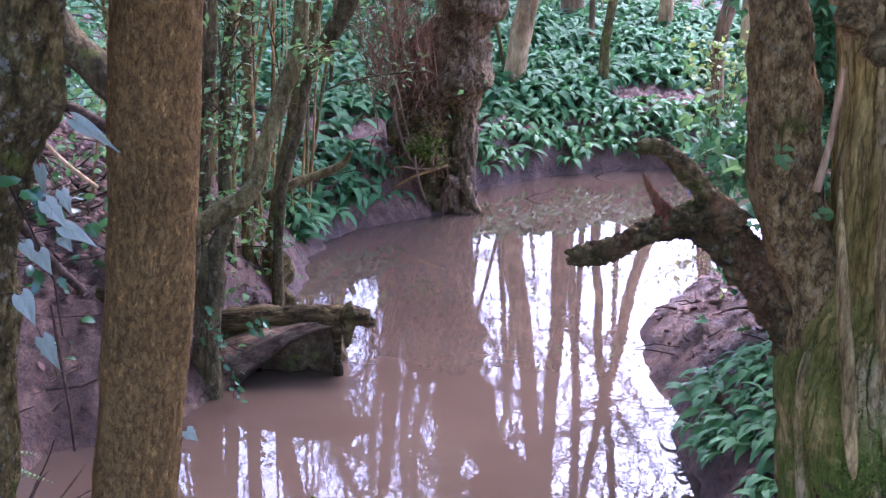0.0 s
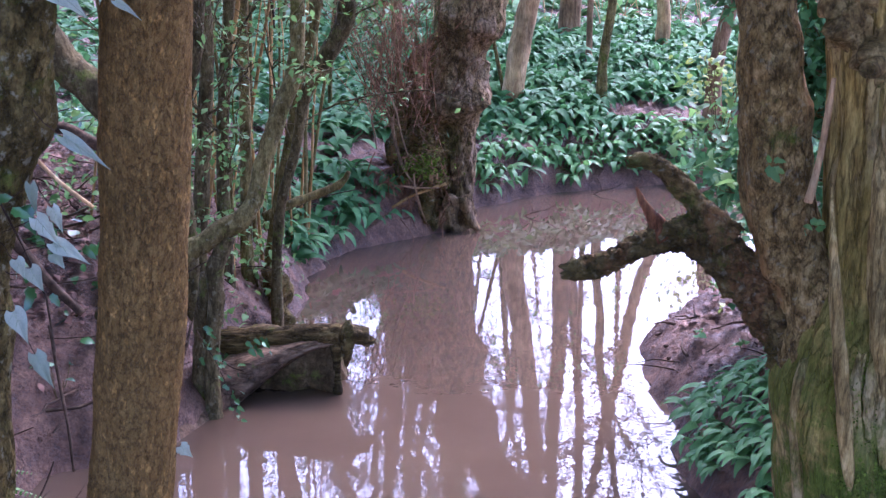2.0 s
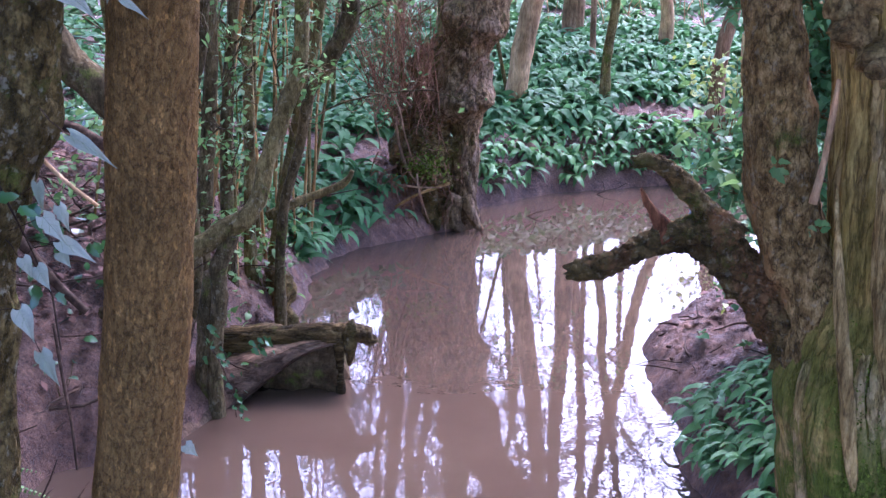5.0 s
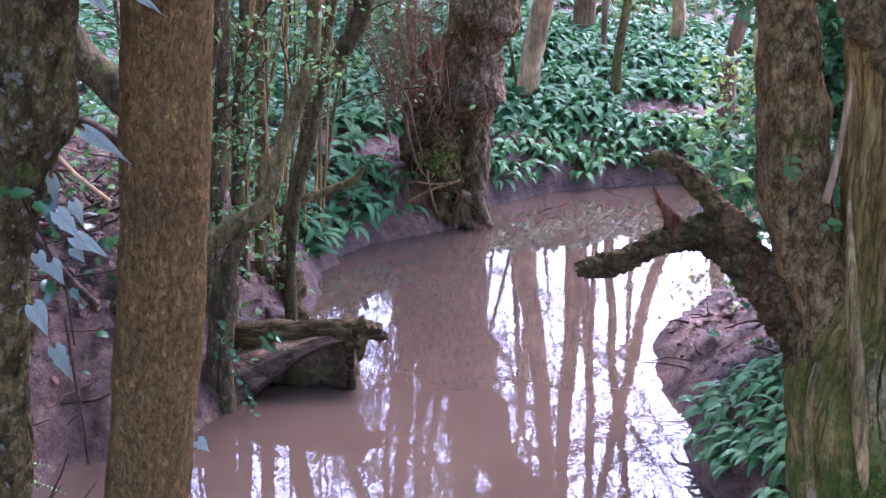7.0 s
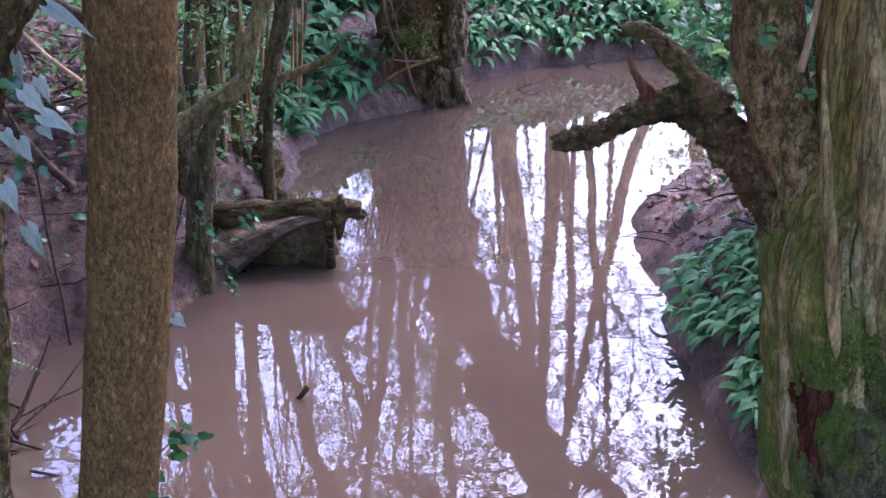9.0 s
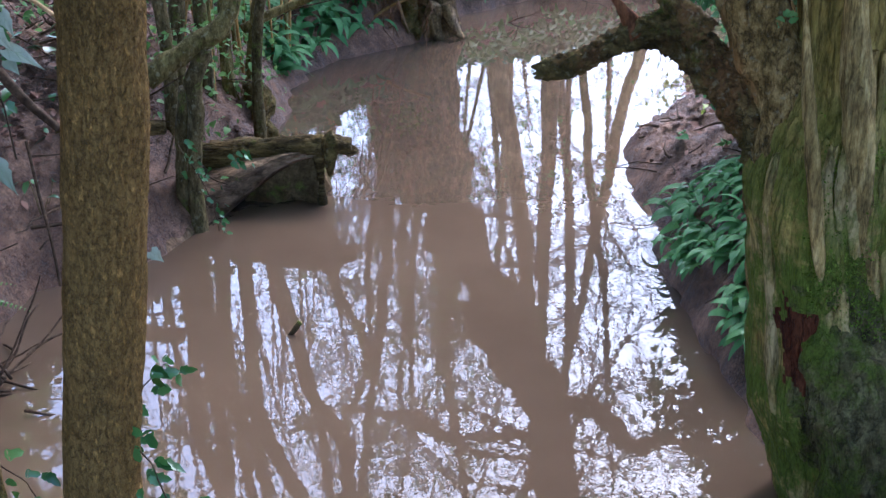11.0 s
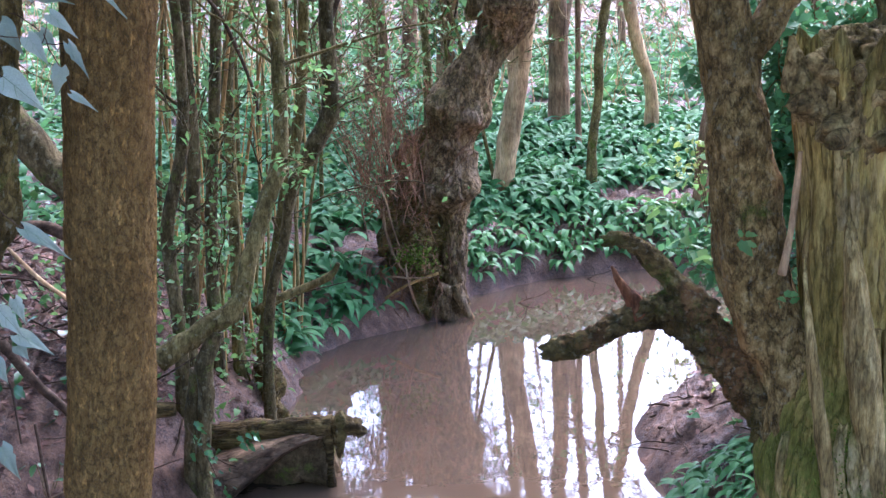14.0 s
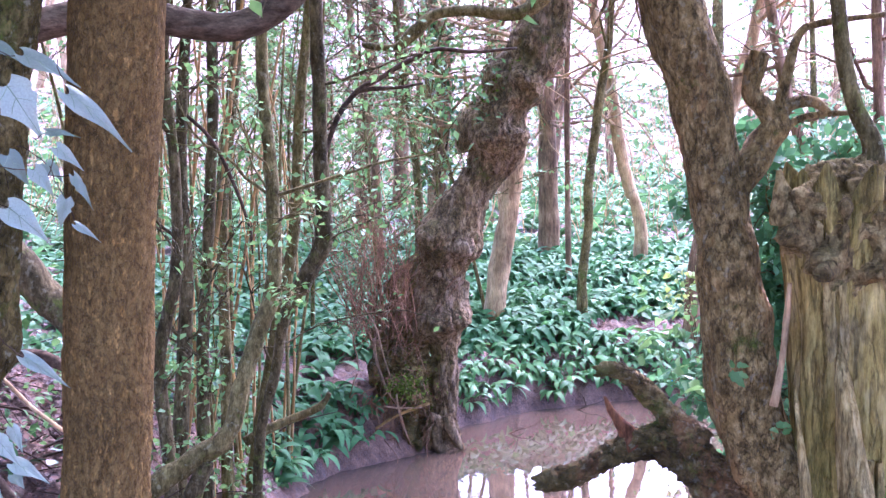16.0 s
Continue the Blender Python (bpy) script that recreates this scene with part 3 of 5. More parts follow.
limb("trunk", pollard, P_PTS, BARK_POLLARD, sub=10, seg=110, lump=0.14, lump_size=7, flute=0.07, ridges=7, fine=0.06, seed=3, groove=(15, 0.017, 0.4), burls=((0.36, 9.25, 2.2, 0.1, 0.03), (0.42, 9.18, 2.12, 0.09, 0.05), (0.64, 9.2, 2.14, 0.12, 0.08), (0.66, 9.18, 2.28, 0.075, -0.13), (0.52, 9.2, 2.36, 0.07, 0.05), (0.62, 9.2, 2.42, 0.08, 0.06), (0.74, 9.2, 2.55, 0.1, 0.06), (0.5, 9.2, 2.53, 0.09, 0.05), (0.86, 9.22, 2.6, 0.09, 0.05), (0.66, 9.18, 2.48, 0.05, -0.06), (0.28, 9.2, 1.4, 0.09, 0.06), (0.02, 9.22, 1.5, 0.1, 0.07), (0.1, 9.2, 1.36, 0.07, 0.05), (0.2, 9.2, 0.93, 0.09, 0.05), (0.02, 9.2, 0.9, 0.1, 0.06), (0.14, 9.18, 0.84, 0.08, 0.05), (0.25, 9.25, 0.86, 0.07, 0.05), (0.1, 9.18, 1.12, 0.06, -0.05), (0.24, 9.2, 1.25, 0.06, -0.05)))
limb("root_mass", pollard, [(-0.13, 9.47, -0.11, 0.22), (-0.15, 9.46, 0.09, 0.225), (-0.165, 9.45, 0.35, 0.215), (-0.17, 9.45, 0.60, 0.205), (-0.14, 9.46, 0.85, 0.185), (-0.1, 9.45, 1.08, 0.14), (0.0, 9.50, 1.32, 0.09)], BARK_DEAD, "dark tangled root mass over the undercut bank", sub=10, seg=48, lump=0.6, lump_size=8, fine=0.35, seed=14)
for pts in ([(0.09, 9.25, 0.24, 0.051), (0.05, 9.25, 0.12, 0.047), (0.07, 9.25, 0.04, 0.039), (0.13, 9.25, -0.00, 0.027)], [(0.13, 9.25, 0.25, 0.051), (0.17, 9.25, 0.13, 0.043), (0.22, 9.25, 0.05, 0.031), (0.25, 9.25, 0.01, 0.020)], [(0.06, 9.25, 0.26, 0.047), (0.01, 9.25, 0.12, 0.039), (-0.00, 9.25, 0.02, 0.027)]):
    limb("root", pollard, pts, BARK_POLLARD, sub=5, seg=12, lump=0.3, lump_size=20, seed=15)
limb("hanging_twig", pollard, [(0.02, 9.10, 0.37, 0.011), (-0.20, 9.10, 0.29, 0.011), (-0.37, 9.10, 0.19, 0.009), (-0.49, 9.10, 0.14, 0.008), (-0.72, 9.10, 0.11, 0.007)], STRAW, sub=5, seg=6, seed=16)
for pts in ([(-0.41, 9.00, 1.05, 0.008), (-0.33, 9.00, 0.91, 0.008), (-0.29, 9.00, 0.74, 0.007), (-0.24, 9.00, 0.57, 0.005)], [(-0.40, 9.00, 0.99, 0.007), (-0.48, 9.00, 0.84, 0.007), (-0.46, 9.00, 0.72, 0.005), (-0.45, 9.00, 0.62, 0.004)], [(-0.35, 9.05, 0.83, 0.010), (-0.33, 9.05, 0.67, 0.011), (-0.27, 9.05, 0.48, 0.010), (-0.21, 9.05, 0.39, 0.007)], [(-0.32, 9.00, 0.26, 0.004), (-0.33, 9.00, 0.37, 0.005), (-0.19, 9.00, 0.36, 0.007), (-0.03, 9.00, 0.36, 0.006)], [(-0.20, 9.00, 0.45, 0.005), (-0.19, 9.00, 0.36, 0.007), (-0.15, 9.00, 0.21, 0.006), (-0.10, 9.00, 0.09, 0.003)]):
    limb("hanging_twig", pollard, pts, BARK_FAR, sub=5, seg=6, lump=0.2, lump_size=20, seed=16)
rnd = random.Random(5)
brush = []
for k in range(105):
    start = (rnd.uniform(-0.5, -0.05), 9.3 + rnd.gauss(0, 0.12), rnd.uniform(0.72, 1.0))
    line = wander(rnd, start, (rnd.gauss(-0.1, 0.2), rnd.gauss(-0.05, 0.2), 1.0), rnd.uniform(0.35, 1.25), 8, 0.13)
    brush.append(twig(line, np.linspace(rnd.uniform(0.0025, 0.005), 0.0013, 9)))
    for i in (3, 5, 6):
        if rnd.random() < 0.75:
            brush.append(twig(wander(rnd, line[i], (rnd.gauss(0, 0.6), rnd.gauss(0, 0.3), 0.9), rnd.uniform(0.12, 0.4), 5, 0.18), np.linspace(0.0028, 0.0013, 6)))
for k in range(110):
    start = (rnd.uniform(-0.5, -0.05), 9.2 + rnd.gauss(0, 0.08), rnd.uniform(0.72, 1.1))
    brush.append(twig(wander(rnd, start, (rnd.gauss(-0.1, 0.8), -0.3, rnd.gauss(0.1, 0.6)), rnd.uniform(0.08, 0.28), 5, 0.35), np.linspace(0.004, 0.0015, 6)))
for k in range(60):
    start = (-0.22 + rnd.gauss(0, 0.13), 9.15 + rnd.gauss(0, 0.06), rnd.uniform(0.1, 0.6))
    brush.append(twig(wander(rnd, start, (rnd.gauss(-0.1, 0.6), -0.3, rnd.gauss(-0.7, 0.5)), rnd.uniform(0.12, 0.4), 6, 0.3, 0.1), np.linspace(0.005, 0.0018, 7)))
part("brushwood", mesh_of("brushwood", *joined(brush), TWIG_RED), pollard, "reddish brown dead epicormic twigs", kind="stuff")
limb("branch", pollard, [(0.88, 9.45, 3.05, 0.1), (0.98, 9.75, 3.25, 0.096), (1.09, 10.07, 3.30, 0.096), (1.43, 10.30, 3.53, 0.094), (1.74, 10.53, 3.99, 0.087), (2.13, 10.77, 4.06, 0.076), (2.72, 11.00, 4.54, 0.059)], BARK_POLLARD, sub=6, seg=14, lump=0.2, seed=17)
limb("branch", pollard, [(1.00, 9.00, 3.28, 0.057), (0.70, 9.00, 2.99, 0.050), (0.33, 9.00, 3.00, 0.038), (0.11, 9.00, 2.98, 0.038), (-0.04, 9.00, 2.86, 0.046), (-0.16, 9.00, 2.77, 0.030), (-0.38, 9.00, 2.79, 0.019)], BARK_COPPICE, sub=6, seg=10, lump=0.15, seed=18)
crown(pollard, P_PTS[::-1], 3.2, 30, 2.8, 102, 3, 0.055, BARK_POLLARD, r_max=0.05)
sprigs = []
for k in range(230):
    x, z = rnd.uniform(-0.35, 0.55), rnd.gauss(2.35, 0.2) + 0.1
    sprigs.append(((x, 9.0 + rnd.gauss(0, 0.15), z + 0.25 * x), rnd.uniform(0, 6.3), rnd.gauss(0.3, 0.5), rnd.gauss(0, 0.6), rnd.uniform(0.04, 0.075)))
tufts = [((-0.13 + rnd.gauss(0, 0.09), 9.05 + rnd.gauss(0, 0.04), 0.5 + rnd.gauss(0, 0.06)), rnd.uniform(0, 6.3), rnd.gauss(0, 0.6), rnd.gauss(0.6, 0.5), rnd.uniform(0.015, 0.04)) for _ in range(320)]
for _ in range(420):
    u = rnd.random()
    tufts.append(((0.34 + 0.3 * u + rnd.gauss(0, 0.025), 9.33 + rnd.gauss(0, 0.07), 2.3 + 0.36 * u + rnd.gauss(0, 0.03)), rnd.uniform(0, 6.3), rnd.gauss(0, 0.6), rnd.gauss(0.6, 0.5), rnd.uniform(0.02, 0.045)))
part("moss", scatter_mesh("moss", [LEAFLET], tufts, MOSS), pollard, "green moss on the root mass and collars", kind="stuff")
part("foliage", scatter_mesh("foliage", [LEAFLET], sprigs, SPRING), pollard, "small fresh spring leaves", kind="stuff")

# forked tree with the dead stump and broken limb
stem = thing("forked_tree", "flaky barked leaning stem growing beside a mossy dead stump", "tree")
F_PTS = [(0.54, 3.45, 3.22, 0.066), (0.63, 3.45, 2.80, 0.073), (0.69, 3.45, 2.52, 0.080), (0.75, 3.45, 2.34, 0.080), (0.79, 3.45, 2.15, 0.075), (0.82, 3.45, 1.96, 0.075), (0.84, 3.45, 1.82, 0.082), (0.86, 3.45, 1.70, 0.090), (0.87, 3.45, 1.56, 0.093), (0.89, 3.45, 1.46, 0.093), (0.93, 3.45, 1.34, 0.099), (0.99, 3.45, 1.19, 0.109), (1.03, 3.45, 0.73, 0.109), (1.10, 3.45, 0.43, 0.109)]
limb("trunk", stem, F_PTS, BARK_STEM, sub=18, seg=110, lump=0.2, lump_size=9, fine=0.07, flute=0.05, ridges=5, seed=4, groove=(26, 0.004, 0.5))
S_PTS = [(1.11, 3.40, 2.01, 0.137), (1.11, 3.40, 1.93, 0.144), (1.12, 3.40, 1.79, 0.142), (1.13, 3.40, 1.61, 0.144), (1.14, 3.40, 1.41, 0.148), (1.14, 3.40, 1.23, 0.155), (1.11, 3.40, 0.99, 0.208), (1.15, 3.40, 0.66, 0.218), (1.18, 3.40, 0.40, 0.232), (1.25, 3.40, 0.13, 0.23), (1.33, 3.40, -0.18, 0.26)]
stump = limb("stump", stem, S_PTS + [(S_PTS[-1][0], S_PTS[-1][1], -0.35, S_PTS[-1][3] * 1.1)], BARK_STUMP, "decayed upright stump, mossy at its foot with a broken top", sub=24, seg=180, lump=0.1, lump_size=6, flute=0.07, ridges=5, fine=0.035, ragged=0.09, seed=5, groove=(26, 0.006, 0.07), burls=((0.93, 3.26, 1.99, 0.05, 0.05), (1.0, 3.23, 2.02, 0.05, 0.06), (1.08, 3.21, 1.98, 0.055, 0.06), (1.14, 3.24, 2.03, 0.05, 0.06), (0.97, 3.24, 1.91, 0.035, 0.035), (1.1, 3.22, 1.9, 0.03, 0.03), (1.03, 3.23, 1.95, 0.03, -0.03)))
limb("root_flare", stem, [(1.11, 3.30, 0.67, 0.077), (1.17, 3.22, 0.47, 0.143), (1.27, 3.13, 0.21, 0.192), (1.32, 3.05, 0.05, 0.213)], FLARE, "mossy spreading foot of the stump", sub=14, seg=70, lump=0.3, lump_size=8, fine=0.12, seed=58, groove=(30, 0.012, 0.3))
limb("bare_ridge", stump, [(0.96, 3.25, 1.55, 0.003), (0.96, 3.20, 1.42, 0.009), (0.98, 3.20, 1.26, 0.016), (1.00, 3.19, 1.11, 0.018), (1.02, 3.19, 0.96, 0.019), (1.04, 3.19, 0.84, 0.016), (1.06, 3.20, 0.74, 0.009), (1.07, 3.22, 0.64, 0.002)], RIDGE, "pale bare ridge of wood", sub=14, seg=20, lump=0.25, lump_size=14, fine=0.1, seed=59)
limb("bare_ridge", stump, [(1.07, 3.30, 1.71, 0.004), (1.08, 3.25, 1.55, 0.021), (1.10, 3.24, 1.36, 0.038), (1.12, 3.22, 1.17, 0.042), (1.14, 3.22, 0.95, 0.038), (1.18, 3.22, 0.80, 0.029), (1.23, 3.22, 0.65, 0.018), (1.27, 3.24, 0.52, 0.003)], RIDGE, "pale bare ridge of wood", sub=14, seg=40, lump=0.2, lump_size=9, fine=0.08, flute=0.1, seed=60, groove=(30, 0.005, 0.1))
stump.data.materials.append(ROT)
stump.data.materials.append(FLARE)
rnd = random.Random(61)
tufts = []
AXIS = sorted((q[2], q[0], q[3]) for q in spline(S_PTS, 6))
for f in stump.data.polygons:
    c = f.center
    if f.normal.y > 0.3 or not 0.2 < c.z < 1.45:
        continue
    xc, rad = np.interp(c.z, [q[0] for q in AXIS], [q[1] for q in AXIS]), np.interp(c.z, [q[0] for q in AXIS], [q[2] for q in AXIS])
    side = (c.x - xc) / rad
    wob = 0.3 * noise.noise(c * 14) + 0.15 * noise.noise(c * 37)
    slide = max(0, 0.7 - c.z) * 0.9
    if -0.8 + slide < side + wob < -0.32 + slide and 0.36 + 0.1 * wob < c.z < 0.68 + 0.25 * wob:
        f.material_index = 1
        continue
    if c.z < 0.8 + 0.5 * wob + 0.12 * side and side > -0.72 + 0.4 * wob:
        f.material_index = 2
    band = (-0.55 + wob < side < 0.28 + wob) if c.z > 0.74 else side > -0.5 + wob
    thick = noise.noise(c * 6) + 0.6 * noise.noise(c * 19) + (0.4 if c.z < 0.85 else 0.36 - 0.8 * max(0, c.z - 0.95))
    if band and thick > 0.02 and rnd.random() < min(1, thick * 2.5):
        for _ in range(4):
            p = c + f.normal * rnd.uniform(-0.001, 0.006) + Vector((rnd.gauss(0, 0.004), rnd.gauss(0, 0.003), rnd.gauss(0, 0.005)))
            tufts.append((tuple(p), rnd.uniform(0, 6.3), rnd.gauss(0, 0.8), rnd.gauss(0.5, 0.8), rnd.uniform(0.005, 0.013)))
part("moss", scatter_mesh("moss", [LEAFLET], tufts, MOSS), stump, "soft green moss", kind="stuff")
limb("dead_limb", stem, [(0.99, 3.46, 1.0, 0.084), (0.91, 3.47, 1.13, 0.075), (0.845, 3.48, 1.215, 0.069), (0.787, 3.48, 1.285, 0.065), (0.731, 3.48, 1.34, 0.062), (0.669, 3.48, 1.367, 0.056), (0.61, 3.48, 1.36, 0.046), (0.545, 3.48, 1.334, 0.038), (0.479, 3.48, 1.301, 0.034), (0.413, 3.48, 1.273, 0.033), (0.36, 3.48, 1.262, 0.03), (0.34, 3.48, 1.258, 0.025)], BARK_DEAD, "rotten broken limb arching over the water", sub=16, seg=96, lump=0.28, lump_size=16, fine=0.2, ragged=0.02, seed=6, groove=(34, 0.009, 0.7), burls=((0.62, 3.42, 1.4, 0.04, 0.015), (0.5, 3.42, 1.33, 0.03, 0.014), (0.43, 3.44, 1.3, 0.025, 0.016), (0.37, 3.44, 1.285, 0.02, 0.014), (0.56, 3.42, 1.33, 0.03, -0.014)))
limb("dead_limb", stem, [(0.755, 3.46, 1.36, 0.052), (0.71, 3.47, 1.415, 0.037), (0.663, 3.48, 1.458, 0.031), (0.617, 3.48, 1.508, 0.028), (0.577, 3.48, 1.545, 0.026), (0.536, 3.48, 1.562, 0.022), (0.505, 3.48, 1.556, 0.016)], BARK_DEAD, "grey bent stub of the rotten limb", sub=14, seg=72, lump=0.25, lump_size=15, fine=0.15, ragged=0.02, seed=7, groove=(40, 0.005, 0.7), burls=((0.55, 3.44, 1.58, 0.02, 0.012), (0.6, 3.44, 1.54, 0.02, 0.012)))
S_LINE = spline(S_PTS, 24)


def bark_plate(parent, seed):
    """A loose slab of bark that follows the stump's side."""
    rnd = random.Random(seed)
    i0 = rnd.randrange(10, len(S_LINE) - 90)
    run = rnd.randrange(24, 70)
    a0, wide = rnd.uniform(-2.75, -0.9), rnd.uniform(0.1, 0.24)
    rows, verts, faces = 14, [], []
    for r in range(rows):
        x, y, z, rad = S_LINE[i0 + int(run * r / (rows - 1))]
        pinch = math.sin(math.pi * (0.08 + 0.84 * r / (rows - 1))) ** 0.4
        for c in range(5):
            a = a0 + wide * pinch * (c / 4 - 0.5) + rnd.gauss(0, 0.012)
            lift = 1.02 + 0.02 * math.sin(math.pi * c / 4) + rnd.gauss(0, 0.006)
            verts.append((x + math.cos(a) * rad * lift, y + math.sin(a) * rad * lift, z + rnd.gauss(0, 0.004)))
    for r in range(rows):
        x, y, z, rad = S_LINE[i0 + int(run * r / (rows - 1))]
        for c in range(5):
            v = verts[r * 5 + c]
            verts.append((x + (v[0] - x) * 0.9, y + (v[1] - y) * 0.9, v[2]))
    k = rows * 5
    for r in range(rows - 1):
        for c in range(4):
            q = r * 5 + c
            faces.append((q, q + 1, q + 6, q + 5))
        for c in (0, 4):
            q = r * 5 + c
            faces.append((q, q + 5, q + 5 + k, q + k))
    for q in list(range(4)) + list(range(k - 5, k - 1)):
        faces.append((q, q + 1, q + 1 + k, q + k))
    part("bark_plate", mesh_of("bark_plate", verts, faces, BARK_PLATE, False), parent)


for k in range(9):
    bark_plate(stump, 800 + k)


def knob(parent, at, size, mat, seed, eye=0.0, name="burr"):
    """A gnarled burr: a lump with folded ridges and, where eye is set, a sunken knot facing the path."""
    nu, nv, v, f = 36, 20, [], []
    for j in range(nv + 1):
        b = math.pi * j / nv
        for i in range(nu):
            a = 2 * math.pi * i / nu
            d = Vector((math.sin(b) * math.cos(a), math.sin(b) * math.sin(a), math.cos(b)))
            q = d * 1.7 + Vector((seed * 1.7, 0, 0))
            r = 1 + 0.35 * noise.noise(q * 0.8) - 0.14 * max(0, 1 - abs(noise.noise(q * 1.3)) / 0.14) + 0.06 * noise.noise(q * 4)
            if eye:
                w = math.acos(max(-1, min(1, -d.y * 0.95 - d.x * 0.25))) / 0.75
                r += eye * (0.35 * math.exp(-(w - 1) ** 2 / 0.08) - 0.7 * math.exp(-w * w / 0.35))
            v.append((at[0] + d.x * r * size[0], at[1] + d.y * r * size[1], at[2] + d.z * r * size[2]))
    for j in range(nv):
        for i in range(nu):
            f.append((j * nu + i, (j + 1) * nu + i, (j + 1) * nu + (i + 1) % nu, j * nu + (i + 1) % nu))
    return part(name, mesh_of(name, v, f, mat), parent)


rnd_h = random.Random(571)
FOLDS = []
for k in range(46):
    a, z = rnd_h.uniform(-2.9, -0.4), rnd_h.uniform(1.8, 2.04)
    FOLDS.append((1.125 + 0.15 * math.cos(a), 3.39 + 0.15 * math.sin(a), z, rnd_h.uniform(0.016, 0.036), rnd_h.choice((-0.035, -0.025, 0.03, 0.04, 0.05))))
head = limb("stump_head", stem, [(1.13, 3.4, 1.77, 0.12), (1.125, 3.39, 1.84, 0.14), (1.12, 3.385, 1.92, 0.15), (1.12, 3.385, 1.98, 0.145), (1.15, 3.39, 2.03, 0.11), (1.19, 3.4, 2.07, 0.05)], BARK_BURR, "knobbly broken head of the stump", sub=18, seg=150, lump=0.25, lump_size=9, fine=0.12, ragged=0.03, seed=57, groove=(22, 0.014, 0.7), burls=FOLDS)
for k, (bx, by, bz, sx, sz, eye) in enumerate(((1.075, 3.3, 1.985, 0.08, 0.03, 0.0), (1.2, 3.31, 2.03, 0.07, 0.04, 0.0))):
    knob(head, (bx, by, bz), (sx, 0.05, sz), BARK_BURR, 130 + k, eye)
limb("dead_spur", stem, [(0.6, 3.47, 1.36, 0.035), (0.575, 3.47, 1.395, 0.02), (0.556, 3.46, 1.42, 0.014), (0.532, 3.46, 1.457, 0.01), (0.515, 3.46, 1.492, 0.004)], SPUR, "torn reddish splinter", sub=8, seg=24, lump=0.3, lump_size=18, fine=0.2, seed=8)
limb("dead_spur", stem, [(0.965, 3.34, 1.95, 0.045), (0.955, 3.335, 2.0, 0.032), (0.945, 3.33, 2.04, 0.018), (0.94, 3.33, 2.08, 0.006)], BARK_BURR, "", sub=8, seg=20, lump=0.4, lump_size=18, fine=0.2, seed=88)
limb("dead_stick", stem, [(0.96, 3.30, 1.80, 0.006), (0.95, 3.30, 1.69, 0.009), (0.94, 3.30, 1.60, 0.008), (0.92, 3.30, 1.49, 0.011)], BARK_PALE, "pale bare stick wedged between stem and stump", sub=6, seg=12, lump=0.2, lump_size=24, seed=89)
limb("cut_knot", head, [(1.07, 3.28, 1.86, 0.032), (1.04, 3.23, 1.845, 0.028), (1.015, 3.19, 1.835, 0.024), (1.0, 3.165, 1.83, 0.02)], BARK_BURR, "", sub=6, seg=20, lump=0.35, lump_size=24, seed=90)
limb("branch", stem, [(0.86, 3.45, 2.04, 0.044), (0.90, 3.45, 2.09, 0.042), (0.93, 3.45, 2.15, 0.041), (0.96, 3.45, 2.19, 0.038), (0.98, 3.45, 2.23, 0.022), (1.01, 3.45, 2.25, 0.018), (1.06, 3.45, 2.25, 0.013), (1.10, 3.45, 2.22, 0.009)], BARK_STEM, "", sub=6, seg=24, lump=0.3, lump_size=14, seed=9)
limb("branch", stem, [(0.96, 3.45, 2.18, 0.032), (0.93, 3.45, 2.24, 0.026), (0.90, 3.45, 2.28, 0.025), (0.91, 3.45, 2.34, 0.026), (0.92, 3.45, 2.38, 0.025)], BARK_STEM, "", sub=6, seg=20, lump=0.4, lump_size=18, seed=10)
limb("branch", stem, [(0.96, 3.45, 2.20, 0.016), (0.99, 3.45, 2.32, 0.015), (1.02, 3.45, 2.42, 0.012), (1.07, 3.45, 2.45, 0.010), (1.24, 3.45, 2.47, 0.007)], BARK_STEM, "", sub=6, seg=12, lump=0.15, lump_size=16, seed=11)
limb("branch", stem, [(0.98, 3.45, 2.18, 0.012), (1.03, 3.45, 2.21, 0.009), (1.10, 3.45, 2.22, 0.008), (1.16, 3.45, 2.22, 0.006)], BARK_STEM, "", sub=6, seg=10, lump=0.15, seed=12)
limb("branch", stem, [(1.21, 3.42, 2.07, 0.032), (1.20, 3.42, 2.15, 0.028), (1.16, 3.42, 2.23, 0.023), (1.13, 3.42, 2.35, 0.020), (1.11, 3.42, 2.51, 0.019), (1.08, 3.42, 2.79, 0.016), (1.07, 3.42, 3.20, 0.010)], BARK_COPPICE, "", sub=6, seg=16, lump=0.15, seed=13)
crown(stem, F_PTS, 3.0, 16, 2.4, 103, 3, 0.05, BARK_STEM)
sprig = []
for k in range(95):
    sprig.append(((rnd.uniform(0.66, 0.9), rnd.uniform(3.6, 3.9), rnd.gauss(1.6, 0.09)), rnd.uniform(0, 6.3), rnd.gauss(0.2, 0.4), rnd.gauss(0.4, 0.4), rnd.uniform(0.022, 0.05)))
for k in range(5):
    sprig.append(((0.815 + rnd.gauss(0, 0.012), 3.3, 1.585 + rnd.gauss(0, 0.01)), rnd.gauss(0, 1), rnd.gauss(0.2, 0.4), rnd.gauss(0.8, 0.3), rnd.uniform(0.025, 0.045)))
for k in range(5):
    sprig.append(((0.9 + rnd.gauss(0, 0.012), 3.2, 1.45 + rnd.gauss(0, 0.01)), rnd.gauss(0, 1), rnd.gauss(0.2, 0.4), rnd.gauss(0.8, 0.3), rnd.uniform(0.02, 0.035)))
leaf_parts(stem, "leaf", HEART, sprig, SPRING)

